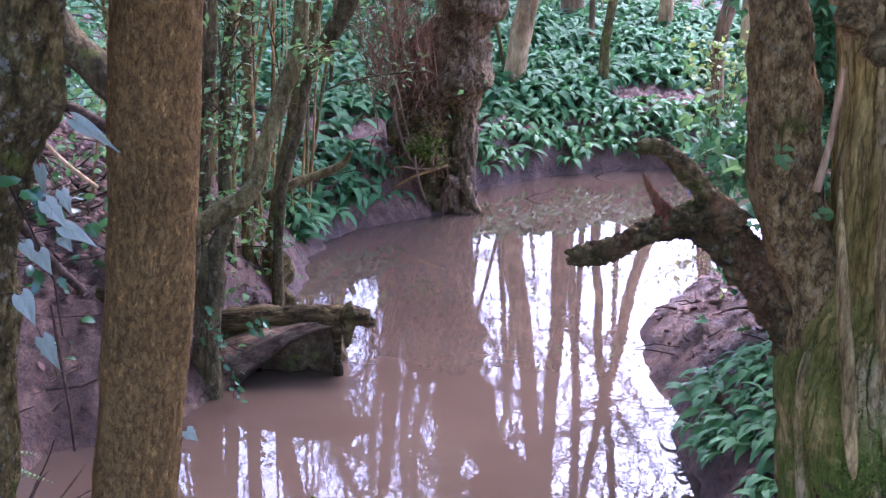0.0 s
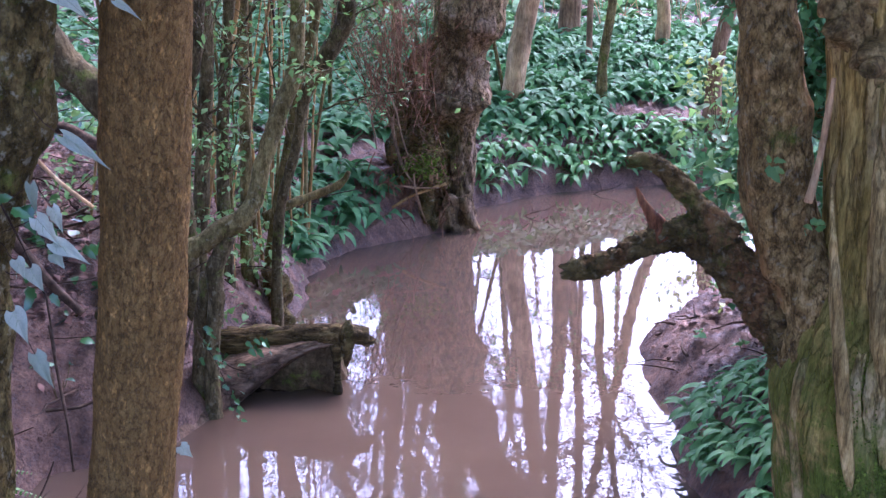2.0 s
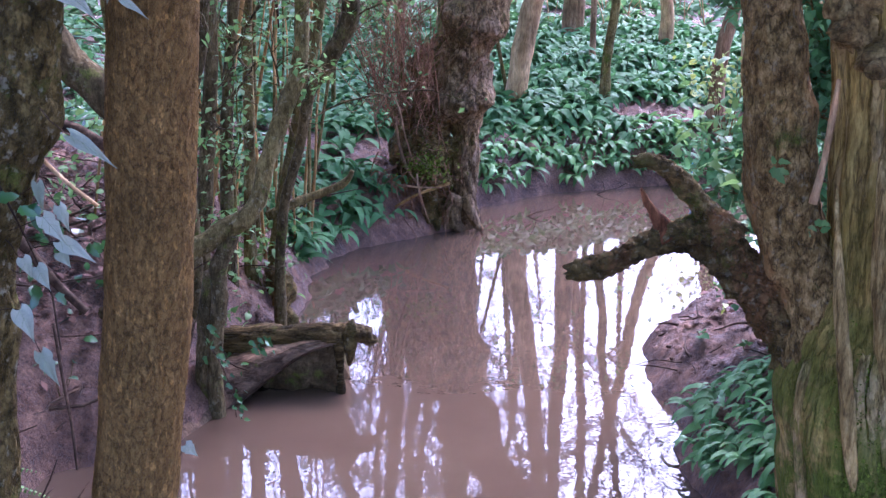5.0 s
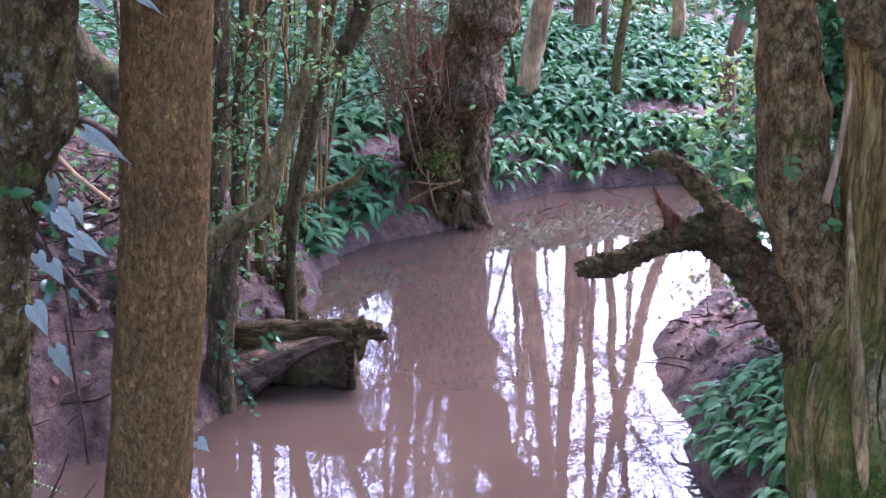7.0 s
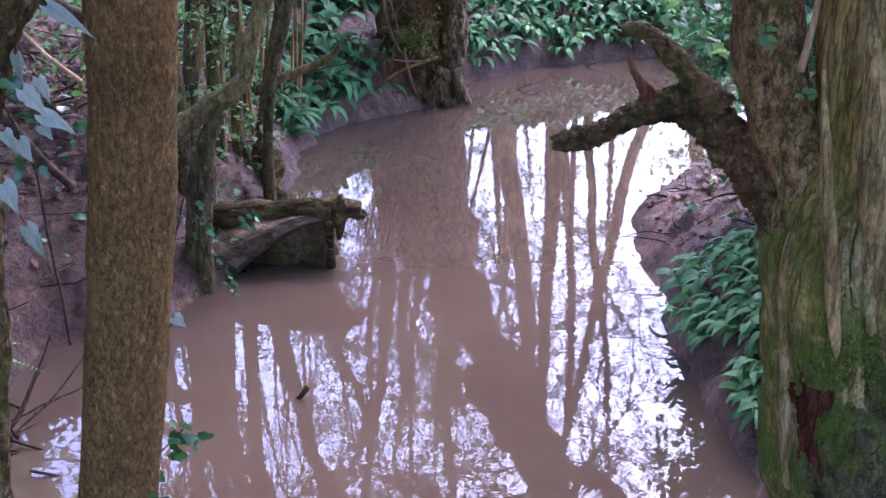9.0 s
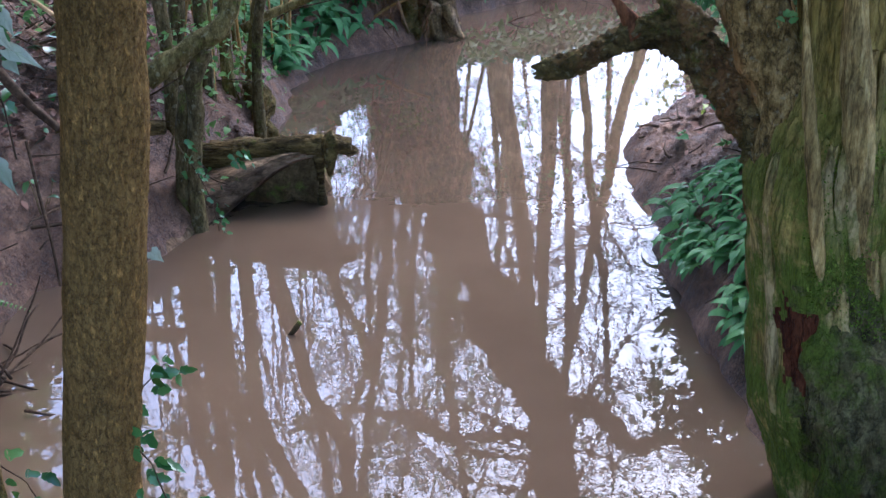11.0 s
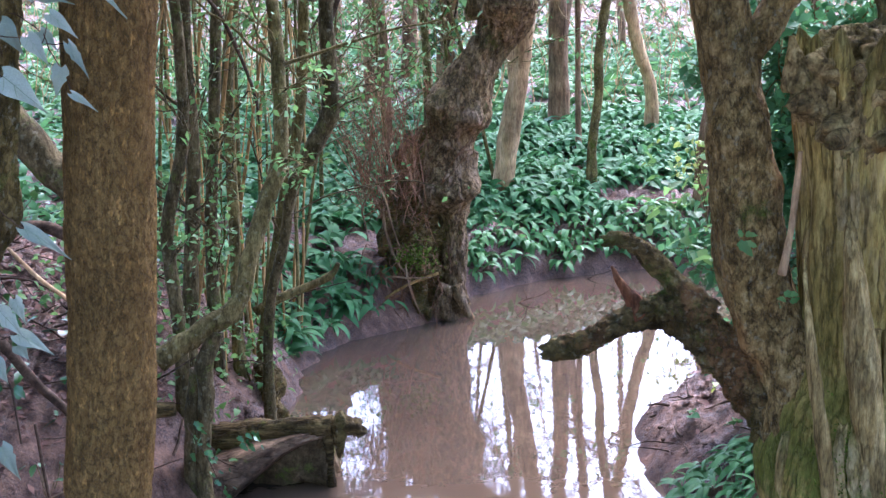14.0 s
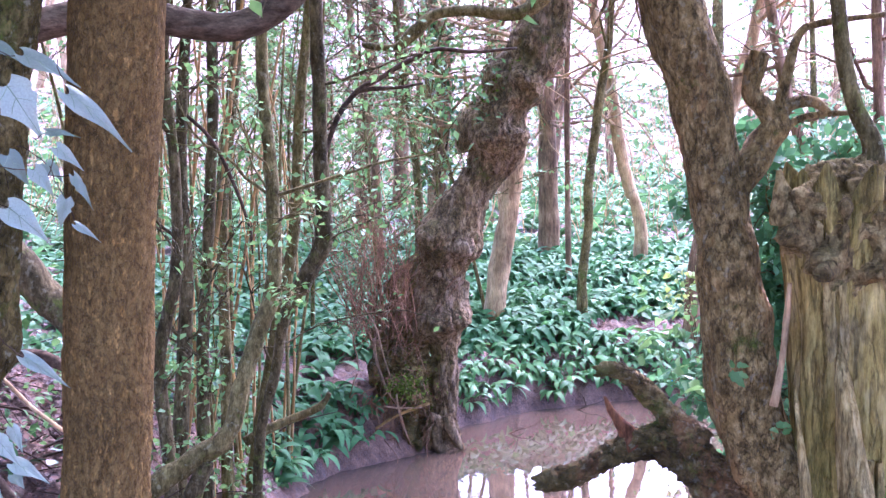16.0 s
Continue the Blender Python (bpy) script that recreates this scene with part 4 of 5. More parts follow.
# coppice on the left bank
coppice = thing("coppice_shrub", "mossy coppice stems leaning out from the muddy bank", "shrub")
for k, pts in enumerate(([(-1.16, 5.60, 0.70, 0.050), (-1.00, 5.64, 0.81, 0.044), (-0.83, 5.68, 0.92, 0.042), (-0.77, 5.72, 1.11, 0.039), (-0.71, 5.76, 1.30, 0.038), (-0.63, 5.80, 1.52, 0.036), (-0.62, 5.84, 1.71, 0.032), (-0.63, 5.88, 2.05, 0.029), (-0.66, 5.92, 2.42, 0.026), (-0.66, 5.96, 2.79, 0.025), (-0.66, 6.00, 3.52, 0.018)], [(-0.99, 5.65, -0.01, 0.039), (-1.00, 5.65, 0.27, 0.033), (-0.97, 5.65, 0.53, 0.036), (-0.97, 5.65, 0.68, 0.039), (-0.91, 5.65, 0.82, 0.030)], [(-1.13, 5.70, -0.07, 0.036), (-1.09, 5.70, 0.14, 0.040), (-1.04, 5.70, 0.41, 0.040), (-1.01, 5.70, 0.64, 0.036)])):
    limb("stem", coppice, pts if k == 0 else grounded(pts), BARK_SHADE if k else BARK_COPPICE, sub=8, seg=24, lump=0.25, lump_size=14, fine=0.12, seed=20 + k)
A_PTS = [(-1.16, 5.60, 0.70, 0.050), (-1.00, 5.64, 0.81, 0.044), (-0.83, 5.68, 0.92, 0.042), (-0.77, 5.72, 1.11, 0.039), (-0.71, 5.76, 1.30, 0.038), (-0.63, 5.80, 1.52, 0.036), (-0.62, 5.84, 1.71, 0.032), (-0.63, 5.88, 2.05, 0.029), (-0.66, 5.92, 2.42, 0.026), (-0.66, 5.96, 2.79, 0.025), (-0.66, 6.00, 3.52, 0.018)]
crown(coppice, A_PTS, 1.5, 14, 0.8, 110, 2, 0.042, BARK_COPPICE, up=0.6, r_max=0.012)
coppice_b = thing("coppice_shrub", "upright coppice shrub of many slender stems with small spring leaves", "shrub")
for k, pts in enumerate(([(-0.86, 6.60, 0.2, 0.027), (-0.828, 6.60, 0.446, 0.026), (-0.797, 6.60, 0.765, 0.025), (-0.726, 6.60, 1.02, 0.025), (-0.67, 6.60, 1.3, 0.029), (-0.6, 6.60, 1.43, 0.042), (-0.48, 6.60, 1.64, 0.045), (-0.462, 6.60, 1.75, 0.042), (-0.472, 6.60, 2.03, 0.036), (-0.47, 6.60, 2.44, 0.035), (-0.475, 6.60, 2.74, 0.033), (-0.47, 6.60, 3.65, 0.022)], [(-0.90, 7.00, 0.39, 0.041), (-0.84, 7.00, 0.78, 0.035), (-0.74, 7.00, 1.26, 0.035), (-0.65, 7.00, 1.73, 0.030), (-0.61, 7.00, 2.31, 0.027), (-0.54, 7.00, 2.89, 0.024), (-0.49, 7.00, 3.46, 0.018)], [(-1.16, 6.30, 0.58, 0.040), (-1.13, 6.30, 0.98, 0.037), (-1.09, 6.30, 1.52, 0.032), (-1.10, 6.30, 2.05, 0.029), (-1.07, 6.30, 2.52, 0.027), (-1.01, 6.30, 3.09, 0.021)], [(-1.14, 6.60, 0.50, 0.034), (-1.08, 6.60, 1.09, 0.031), (-1.04, 6.60, 1.63, 0.028), (-0.99, 6.60, 2.31, 0.028), (-0.98, 6.60, 2.86, 0.025), (-0.95, 6.60, 3.39, 0.019)], [(-1.02, 6.90, 0.51, 0.032), (-1.01, 6.90, 1.28, 0.029), (-1.01, 6.90, 1.80, 0.029), (-0.94, 6.90, 2.32, 0.026), (-0.88, 6.90, 2.89, 0.023), (-0.82, 6.90, 3.44, 0.018)], [(-1.14, 6.00, 0.73, 0.033), (-1.17, 6.00, 1.20, 0.030), (-1.08, 6.00, 1.60, 0.028), (-1.07, 6.00, 2.06, 0.025), (-1.10, 6.00, 2.50, 0.023), (-1.07, 6.00, 3.04, 0.018)])):
    g = grounded(pts)
    limb("stem", coppice_b, g, (BARK_SHADE, BARK_COPPICE, BARK_SHADE)[k % 3], sub=6, seg=16, lump=0.2, lump_size=14, fine=0.1, seed=30 + k)
    crown(coppice_b, g, 0.8, 9, 0.7, 120 + k, 2, 0.04, BARK_SHADE, up=0.6, r_max=0.01)
limb("branch", coppice_b, [(-0.94, 7.00, 0.60, 0.027), (-0.76, 7.00, 0.69, 0.024), (-0.58, 7.00, 0.76, 0.021), (-0.52, 7.00, 0.80, 0.018), (-0.49, 7.00, 0.85, 0.012)], BARK_COPPICE, sub=6, seg=10, lump=0.3, lump_size=20, seed=37)
for k, pts in enumerate(([(-0.455, 6.62, 2.1, 0.012), (-0.382, 6.66, 2.292, 0.014), (-0.29, 6.7, 2.409, 0.014), (-0.183, 6.7, 2.468, 0.012), (-0.067, 6.7, 2.535, 0.013), (0.099, 6.7, 2.606, 0.011), (0.293, 6.7, 2.591, 0.009), (0.5, 6.7, 2.606, 0.006)], [(-0.29, 6.7, 2.409, 0.013), (-0.184, 6.7, 2.421, 0.011), (-0.08, 6.7, 2.425, 0.009), (0.034, 6.7, 2.442, 0.005)], [(-1.11, 6.3, 2.34, 0.009), (-0.96, 6.3, 2.193, 0.009), (-0.862, 6.3, 1.995, 0.009), (-0.79, 6.3, 1.782, 0.007), (-0.776, 6.3, 1.649, 0.004)])):
    limb("branch", coppice_b, pts, TWIG_DARK, "dark crooked side branch", sub=6, seg=10, lump=0.25, lump_size=14, seed=140 + k)
for k in range(34):
    x0, y0 = rnd.uniform(-1.75, -0.75), rnd.uniform(6.3, 8.6)
    if x0 > -0.9 and y0 < 8:
        x0 -= 0.2
    g = ground_at(x0, y0)
    p = wander(rnd, (x0, y0, g - 0.05), (rnd.gauss(0.03, 0.05), 0, 1), rnd.uniform(1.5, 3.6), 7, 0.05)
    r = rnd.uniform(0.006, 0.014)
    limb("shoot", coppice_b, [(q[0], q[1], q[2], r * (1 - 0.07 * i)) for i, q in enumerate(p)], STRAW if k % 3 else BARK_COPPICE, sub=2, seg=7, seed=k)
limb("cut_stool", coppice_b, grounded([(-0.86, 6.90, 0.13, 0.073), (-0.87, 6.90, 0.26, 0.067), (-0.90, 6.90, 0.35, 0.058)]), BARK_DEAD, sub=6, seg=24, lump=0.5, lump_size=12, fine=0.3, seed=38)
low = []
for k in range(1100):
    x, y = rnd.uniform(-2.0, -0.75), rnd.uniform(5.9, 8.4)
    if shore_at(x, y) < 0.03:
        continue
    low.append(((x, y, ground_at(x, y) + abs(rnd.gauss(0, 0.3))), rnd.uniform(0, 6.3), rnd.gauss(0.2, 0.5), rnd.gauss(0, 0.5), rnd.uniform(0.03, 0.06)))
part("foliage", scatter_mesh("foliage", ROUND, low, SPRING), coppice_b, "small fresh spring leaves", kind="stuff")

# trees standing beyond the stream
FAR = [([(0.58, 11.60, 0.72, 0.093), (0.67, 11.60, 1.26, 0.088), (0.75, 11.60, 1.74, 0.081), (0.82, 11.60, 2.37, 0.074), (0.90, 11.60, 3.32, 0.066), (0.97, 11.60, 4.72, 0.054)], BARK_PALE), ([(1.31, 14.50, 0.96, 0.107), (1.30, 14.50, 1.93, 0.098), (1.29, 14.50, 2.71, 0.086), (1.25, 14.50, 3.60, 0.077), (1.25, 14.50, 5.35, 0.061)], BARK_FAR), ([(1.36, 11.80, 0.93, 0.042), (1.42, 11.80, 1.38, 0.040), (1.42, 11.80, 1.72, 0.040), (1.47, 11.80, 2.07, 0.040), (1.54, 11.80, 2.55, 0.040), (1.63, 11.80, 3.13, 0.030), (1.68, 11.80, 4.28, 0.022)], BARK_COPPICE), ([(2.24, 14.00, 0.75, 0.059), (2.20, 14.00, 1.28, 0.065), (2.08, 14.00, 1.66, 0.065), (1.98, 14.00, 2.15, 0.065), (1.92, 14.00, 2.62, 0.059), (1.77, 14.00, 3.31, 0.056), (1.63, 14.00, 4.22, 0.047)], BARK_PALE), ([(1.36, 13.00, 1.08, 0.030), (1.36, 13.00, 2.38, 0.028), (1.38, 13.00, 3.45, 0.025), (1.37, 13.00, 5.02, 0.022)], BARK_FAR), ([(0.07, 15.00, 1.07, 0.102), (0.13, 15.00, 1.82, 0.105), (0.19, 15.00, 2.87, 0.105), (0.14, 15.00, 3.67, 0.089), (0.13, 15.00, 5.48, 0.070)], BARK_FAR),
       ([(2.85, 13.00, 2.03, 0.066), (2.96, 13.00, 2.51, 0.066), (3.13, 13.00, 3.04, 0.060), (3.22, 13.00, 3.52, 0.052), (3.31, 13.00, 4.47, 0.038)], BARK_PALE), ([(3.66, 12.50, 1.18, 0.063), (3.58, 12.50, 1.66, 0.058), (3.41, 12.50, 2.23, 0.053), (3.25, 12.50, 2.90, 0.050), (3.11, 12.50, 3.77, 0.042)], BARK_FAR), ([(3.54, 10.50, 1.33, 0.049), (3.53, 10.50, 2.30, 0.044), (3.50, 10.50, 3.16, 0.042), (3.47, 10.50, 4.44, 0.031)], BARK_FAR), ([(-0.47, 13.00, 1.55, 0.044), (-0.50, 13.00, 2.20, 0.044), (-0.59, 13.00, 2.63, 0.038), (-0.68, 13.00, 3.17, 0.033), (-0.68, 13.00, 4.54, 0.025)], BARK_FAR), ([(-0.07, 12.50, 1.73, 0.037), (-0.13, 12.50, 2.40, 0.037), (-0.22, 12.50, 2.97, 0.037), (-0.24, 12.50, 3.43, 0.032), (-0.26, 12.50, 4.94, 0.024)], BARK_COPPICE), ([(2.27, 11.50, 0.80, 0.068), (2.32, 11.50, 1.19, 0.061), (2.45, 11.50, 1.71, 0.049), (2.58, 11.50, 2.09, 0.039)], BARK_FAR)]
for k, (pts, mat) in enumerate(FAR):
    t = thing("woodland_tree", "slender woodland tree standing in wild garlic", "tree", group="trees behind the stream")
    g = grounded(pts)
    limb("trunk", t, g, mat, sub=5, seg=16, lump=0.18, lump_size=8, fine=0.08, seed=50 + k)
    if k != 11:
        x, y, z, r = g[0]
        top = [(x, y, z, r), (x + rnd.gauss(0, 0.3), y + rnd.gauss(0, 0.3), z + 2.5, r * 0.6), (x + rnd.gauss(0, 0.6), y, z + 4.5, 0.01)]
        limb("trunk", t, top, mat, sub=4, seg=10, seed=70 + k)
        crown(t, top[::-1] + g[:-2], 2.2, 24, 2.2, 140 + k, 1, 0.06, mat)
clad = thing("ivy_vine", "dark ivy wrapped round a woodland trunk", "ivy")
rnd = random.Random(76)
wrap = []
for k in range(900):
    z = rnd.uniform(1.6, 5.2)
    a = rnd.uniform(0, 6.3)
    r = 0.13 + abs(rnd.gauss(0, 0.05))
    wrap.append(((0.15 + r * math.cos(a), 15 + r * math.sin(a), z), rnd.uniform(0, 6.3), rnd.gauss(0.5, 0.4), rnd.gauss(0.6, 0.4), rnd.uniform(0.06, 0.1)))
wound = part("vine", mesh_of("vine", *joined([twig([(0.15 + 0.12 * math.cos(0.6 * i + b), 15 + 0.12 * math.sin(0.6 * i + b), 0.7 + 0.25 * i) for i in range(18)], [0.012] * 18, 5) for b in (0, 2.1, 4.2)]), TWIG_DARK), clad, kind="stuff")
part("foliage", scatter_mesh("foliage", HEART, wrap, IVY), wound, kind="stuff")
rnd = random.Random(75)
for k, (x, y) in enumerate(((-0.75, 16.0), (-1.35, 17.5), (-0.4, 18.5))):
    g = ground_at(x, y)
    t = thing("woodland_tree", "tall slender woodland tree with young leaves", "tree", group="trees behind the stream")
    pts = [(x + rnd.gauss(0, 0.05 * i), y, g - 0.2 + 1.4 * i, 0.11 - 0.013 * i) for i in range(7)]
    limb("trunk", t, pts, BARK_FAR, sub=4, seg=12, lump=0.15, lump_size=6, seed=640 + k)
    crown(t, pts, g + 2.6, 18, 1.6, 650 + k, 2, 0.08, BARK_FAR)
rnd = random.Random(77)
WOOD = [(rnd.uniform(-0.55, 0.55), rnd.uniform(15, 44)) for _ in range(56)]
for k, (f, y) in enumerate(WOOD):
    x = f * y
    g = ground_at(x, y)
    t = thing("woodland_tree", "thin bare woodland tree on the slope beyond the stream", "tree", group="trees behind the stream")
    r = rnd.uniform(0.04, 0.13)
    h = rnd.uniform(5, 10)
    p = wander(rnd, (x, y, g - 0.2), (rnd.gauss(0, 0.12), 0, 1), h, 6, 0.06)
    pts = [(q[0], q[1], q[2], r * (1 - 0.13 * i)) for i, q in enumerate(p)]
    limb("trunk", t, pts, (BARK_FAR, BARK_PALE, BARK_COPPICE)[k % 3], sub=3, seg=9, lump=0.15, lump_size=5, seed=200 + k)
    crown(t, pts, g + 1.2, 12, 2.4, 300 + k, 1, 0.08, BARK_FAR)

for k, (x, y) in enumerate(((-0.9, 10.6), (-0.35, 11.3), (0.15, 12.2), (-1.7, 10.6), (-2.3, 9.6), (-1.2, 12.4), (0.55, 11.6), (-1.0, 13.4), (-0.7, 14.6), (-1.7, 14.2), (-1.4, 15.5), (-2.6, 13.0))):
    g = ground_at(x, y)
    t = thing("sapling", "young leafy sapling behind the pollard", "tree", group="saplings")
    p = wander(rnd, (x, y, g - 0.1), (rnd.gauss(0, 0.1), 0, 1), rnd.uniform(2.6, 3.8) * (1 if k < 7 else 0.9), 6, 0.07)
    pts = [(q[0], q[1], q[2], 0.02 - 0.0025 * i) for i, q in enumerate(p)]
    limb("trunk", t, pts, BARK_COPPICE, sub=3, seg=8, seed=500 + k)
    crown(t, pts, g + 0.5, 22 if k in (7, 8, 10) else 16, 1.0, 520 + k, 3 if k in (7, 8, 10) else 1, 0.055, BARK_COPPICE, up=0.7, r_max=0.008)

shrub = thing("bank_shrub", "leafy shrub on the bank behind the mossy stump", "shrub")
pts = [(1.75, 5.9, ground_at(1.75, 5.9) - 0.05, 0.03), (1.74, 5.87, 0.9, 0.025), (1.7, 5.8, 1.4, 0.018), (1.68, 5.75, 1.95, 0.008)]
limb("trunk", shrub, pts, BARK_COPPICE, sub=4, seg=10, seed=540)
crown(shrub, pts, 0.5, 60, 0.55, 541, 7, 0.065, BARK_COPPICE, GARLIC, up=0.2, r_max=0.008)

# unseen woodland round and behind the viewer, added so its shade falls on the banks
for k, (x, y) in enumerate(((-3.1, 4.6), (-3.6, 7.6), (-2.9, 2.2), (-5.5, 1), (-4.5, 6.2), (-6.5, 10), (-3.4, -2.5), (5.6, 7.0), (-8, 4), (8, 0), (-5, 14), (2.7, 1.0), (1.6, -1.8), (-1.3, -1.6), (3.4, 3.3))):
    g = ground_at(x, y)
    t = thing("woodland_tree", "unseen leafy tree added on the near bank for shade", "tree", group="trees on the near bank")
    pts = [(x + rnd.gauss(0, 0.1 * i), y + rnd.gauss(0, 0.1 * i), g - 0.2 + 1.6 * i, 0.15 - 0.02 * i) for i in range(7)]
    limb("trunk", t, pts, BARK_FAR, sub=3, seg=12, lump=0.15, lump_size=5, seed=400 + k)
    crown(t, pts, max(g + 1.6, 3.6), 70 if x < -2 and y < 8 else 60, 3.0, 420 + k, 7 if x < -2 and y < 8 else 4, 0.24, BARK_FAR)

# bough that hangs across the upper view
bough = thing("overhanging_tree", "grey barked tree with a heavy sagging bough", "tree")
G_PTS = [(-1.25, 3.10, 2.35, 0.046), (-1.02, 3.10, 2.39, 0.043), (-0.83, 3.10, 2.45, 0.039), (-0.65, 3.10, 2.48, 0.037), (-0.48, 3.10, 2.45, 0.035), (-0.39, 3.10, 2.44, 0.034), (-0.31, 3.10, 2.46, 0.033), (-0.23, 3.10, 2.52, 0.030), (-0.18, 3.10, 2.61, 0.028), (-0.14, 3.10, 2.78, 0.024)]
limb("bough", bough, [(-2.3, 3.2, 0.6, 0.13), (-2.25, 3.2, 1.8, 0.12), (-2.0, 3.15, 2.5, 0.1)] + G_PTS, BARK_GREY, sub=8, seg=28, lump=0.12, lump_size=9, fine=0.05, seed=40)
crown(bough, G_PTS[-3:], 2.4, 8, 1.2, 150, 3, 0.05, BARK_GREY, r_max=0.012)

# ---- fallen wood ----
log = thing("fallen_log", "rotting old log with a broken end jutting into the water", "log")
limb("log_body", log, [(-1.9, 6.25, 0.2, 0.08), (-1.4, 6.12, 0.2, 0.075), (-1.0, 6.04, 0.215, 0.068), (-0.8, 6.01, 0.245, 0.06), (-0.62, 5.985, 0.275, 0.053), (-0.47, 5.97, 0.287, 0.047)], LOG_WOOD, sub=12, seg=60, lump=0.14, lump_size=7, fine=0.1, ragged=0.012, seed=60, groove=(24, 0.008, 0.1))
limb("log_foot", log, [(-1.3, 6.22, 0.03, 0.15), (-0.95, 6.17, 0.08, 0.17), (-0.7, 6.13, 0.1, 0.165), (-0.475, 6.1, 0.105, 0.16)], LOG_DARK, "dark wet hollow under the log", sub=12, seg=60, lump=0.16, lump_size=8, fine=0.12, ragged=0.02, seed=62, groove=(20, 0.01, 0.4))
limb("log_end", log, [(-0.488, 5.97, 0.29, 0.03), (-0.48, 5.965, 0.2, 0.022), (-0.478, 5.96, 0.1, 0.02), (-0.476, 5.96, 0.0, 0.022), (-0.476, 5.97, -0.1, 0.024)], LOG_WOOD, "pale edge of the broken end", sub=8, seg=20, lump=0.4, lump_size=14, fine=0.2, seed=64)
SHELL_TOP = [(-0.47, 5.97, 0.266), (-0.57, 5.97, 0.264), (-0.675, 5.965, 0.252), (-0.785, 5.96, 0.232), (-0.89, 5.95, 0.205), (-1.0, 5.93, 0.175), (-1.14, 5.85, 0.15), (-1.32, 5.72, 0.15)]
SHELL_LOW = [(-0.47, 5.95, 0.25), (-0.57, 5.94, 0.226), (-0.675, 5.92, 0.176), (-0.77, 5.885, 0.115), (-0.86, 5.83, 0.05), (-0.955, 5.76, -0.015), (-1.01, 5.58, -0.03), (-1.06, 5.34, -0.06)]


def log_shell():
    """The outer wall of the log, arched above the hollow and spreading into the mud."""
    top, low = spline(SHELL_TOP, 8), spline(SHELL_LOW, 8)
    rows, v, f = 18, [], []
    cols = len(top) - 1
    for layer in (0.0, 0.03):
        for i in range(cols + 1):
            u = i / cols
            for j in range(rows + 1):
                w = j / rows
                p = top[i] * (1 - w) + low[i] * w
                out = (0.05 + 0.04 * u) * math.sin(math.pi * w) * min(1, 4 * u)
                q = Vector((p[0] * 9, p[2] * 14, 4))
                b = 0.02 * noise.noise(q) + 0.008 * noise.noise(q * 3.1) - 0.012 * max(0, 1 - abs(noise.noise(Vector((p[0] * 4, w * 7, 2)))) / 0.12)
                lip = 0.02 * max(0, 1 - abs(w - 0.9) / 0.12)
                v.append((p[0], p[1] - out - b - lip + layer, p[2] + 0.5 * out + 0.4 * b - 0.5 * layer * w))
    half = (cols + 1) * (rows + 1)
    for i in range(cols):
        for j in range(rows):
            a = i * (rows + 1) + j
            f.append((a, a + 1, a + rows + 2, a + rows + 1))
            f.append((half + a, half + a + rows + 1, half + a + rows + 2, half + a + 1))
        a = i * (rows + 1) + rows
        f.append((a, half + a, half + a + rows + 1, a + rows + 1))
    for j in range(rows):
        f.append((j, half + j, half + j + 1, j + 1))
    return v, f


part("root_flare", mesh_of("root_flare", *log_shell(), LOG_MUD), log, "mud smeared outer wall spreading into the bank")
limb("log_splinter", log, [(-0.415, 5.98, 0.355, 0.006), (-0.425, 5.97, 0.325, 0.025), (-0.43, 5.97, 0.26, 0.03), (-0.43, 5.97, 0.18, 0.022), (-0.435, 5.98, 0.13, 0.008)], BARK_DEAD, "splintered reddish break", sub=8, seg=24, lump=0.4, lump_size=18, fine=0.2, seed=65)
limb("log_knob", log, [(-0.48, 6.0, 0.27, 0.04), (-0.42, 6.0, 0.275, 0.05), (-0.37, 6.0, 0.27, 0.045), (-0.335, 6.0, 0.265, 0.042), (-0.33, 6.0, 0.265, 0.03)], LOG_WOOD, sub=7, seg=28, lump=0.35, lump_size=16, fine=0.2, seed=61)
for k, (pts, mat) in enumerate((([(-1.53, 4.60, 2.01, 0.05), (-1.37, 4.60, 1.80, 0.058), (-1.28, 4.60, 1.68, 0.06), (-1.20, 4.60, 1.60, 0.058), (-1.08, 4.60, 1.45, 0.052)], BARK_SHADE), ([(-1.49, 4.40, 1.47, 0.024), (-1.34, 4.40, 1.48, 0.022), (-1.23, 4.40, 1.48, 0.021), (-1.09, 4.40, 1.41, 0.019)], TWIG_DARK), ([(-1.46, 4.20, 1.26, 0.019), (-1.34, 4.20, 1.13, 0.018), (-1.24, 4.20, 1.00, 0.016), (-1.15, 4.20, 0.91, 0.014)], TWIG_DARK), ([(-1.85, 5.60, 0.42, 0.028), (-1.63, 5.60, 0.45, 0.035), (-1.44, 5.60, 0.47, 0.040), (-1.10, 5.60, 0.49, 0.031)], LOG_WOOD), ([(-1.19, 3.80, 1.54, 0.005), (-1.09, 3.80, 1.43, 0.006), (-0.99, 3.80, 1.35, 0.005)], BARK_PALE), ([(-1.26, 4.20, 0.87, 0.005), (-1.24, 4.20, 0.68, 0.006), (-1.22, 4.20, 0.52, 0.005), (-1.21, 4.20, 0.36, 0.004)], TWIG_DARK))):
    b = thing("dead_branch", "fallen dead branch on the leaf strewn bank", "branch", group="fallen branches")
    limb("branch", b, pts, mat, sub=6, seg=14, lump=0.2, lump_size=12, fine=0.1, seed=80 + k)
st = thing("floating_stick", "dark wet stick poking out of the stream", "stick")
limb("stick", st, [(-0.57, 4.55, -0.10, 0.010), (-0.51, 4.55, -0.03, 0.011), (-0.45, 4.55, 0.05, 0.010)], LOG_DARK, sub=4, seg=8, lump=0.3, lump_size=30, seed=86)

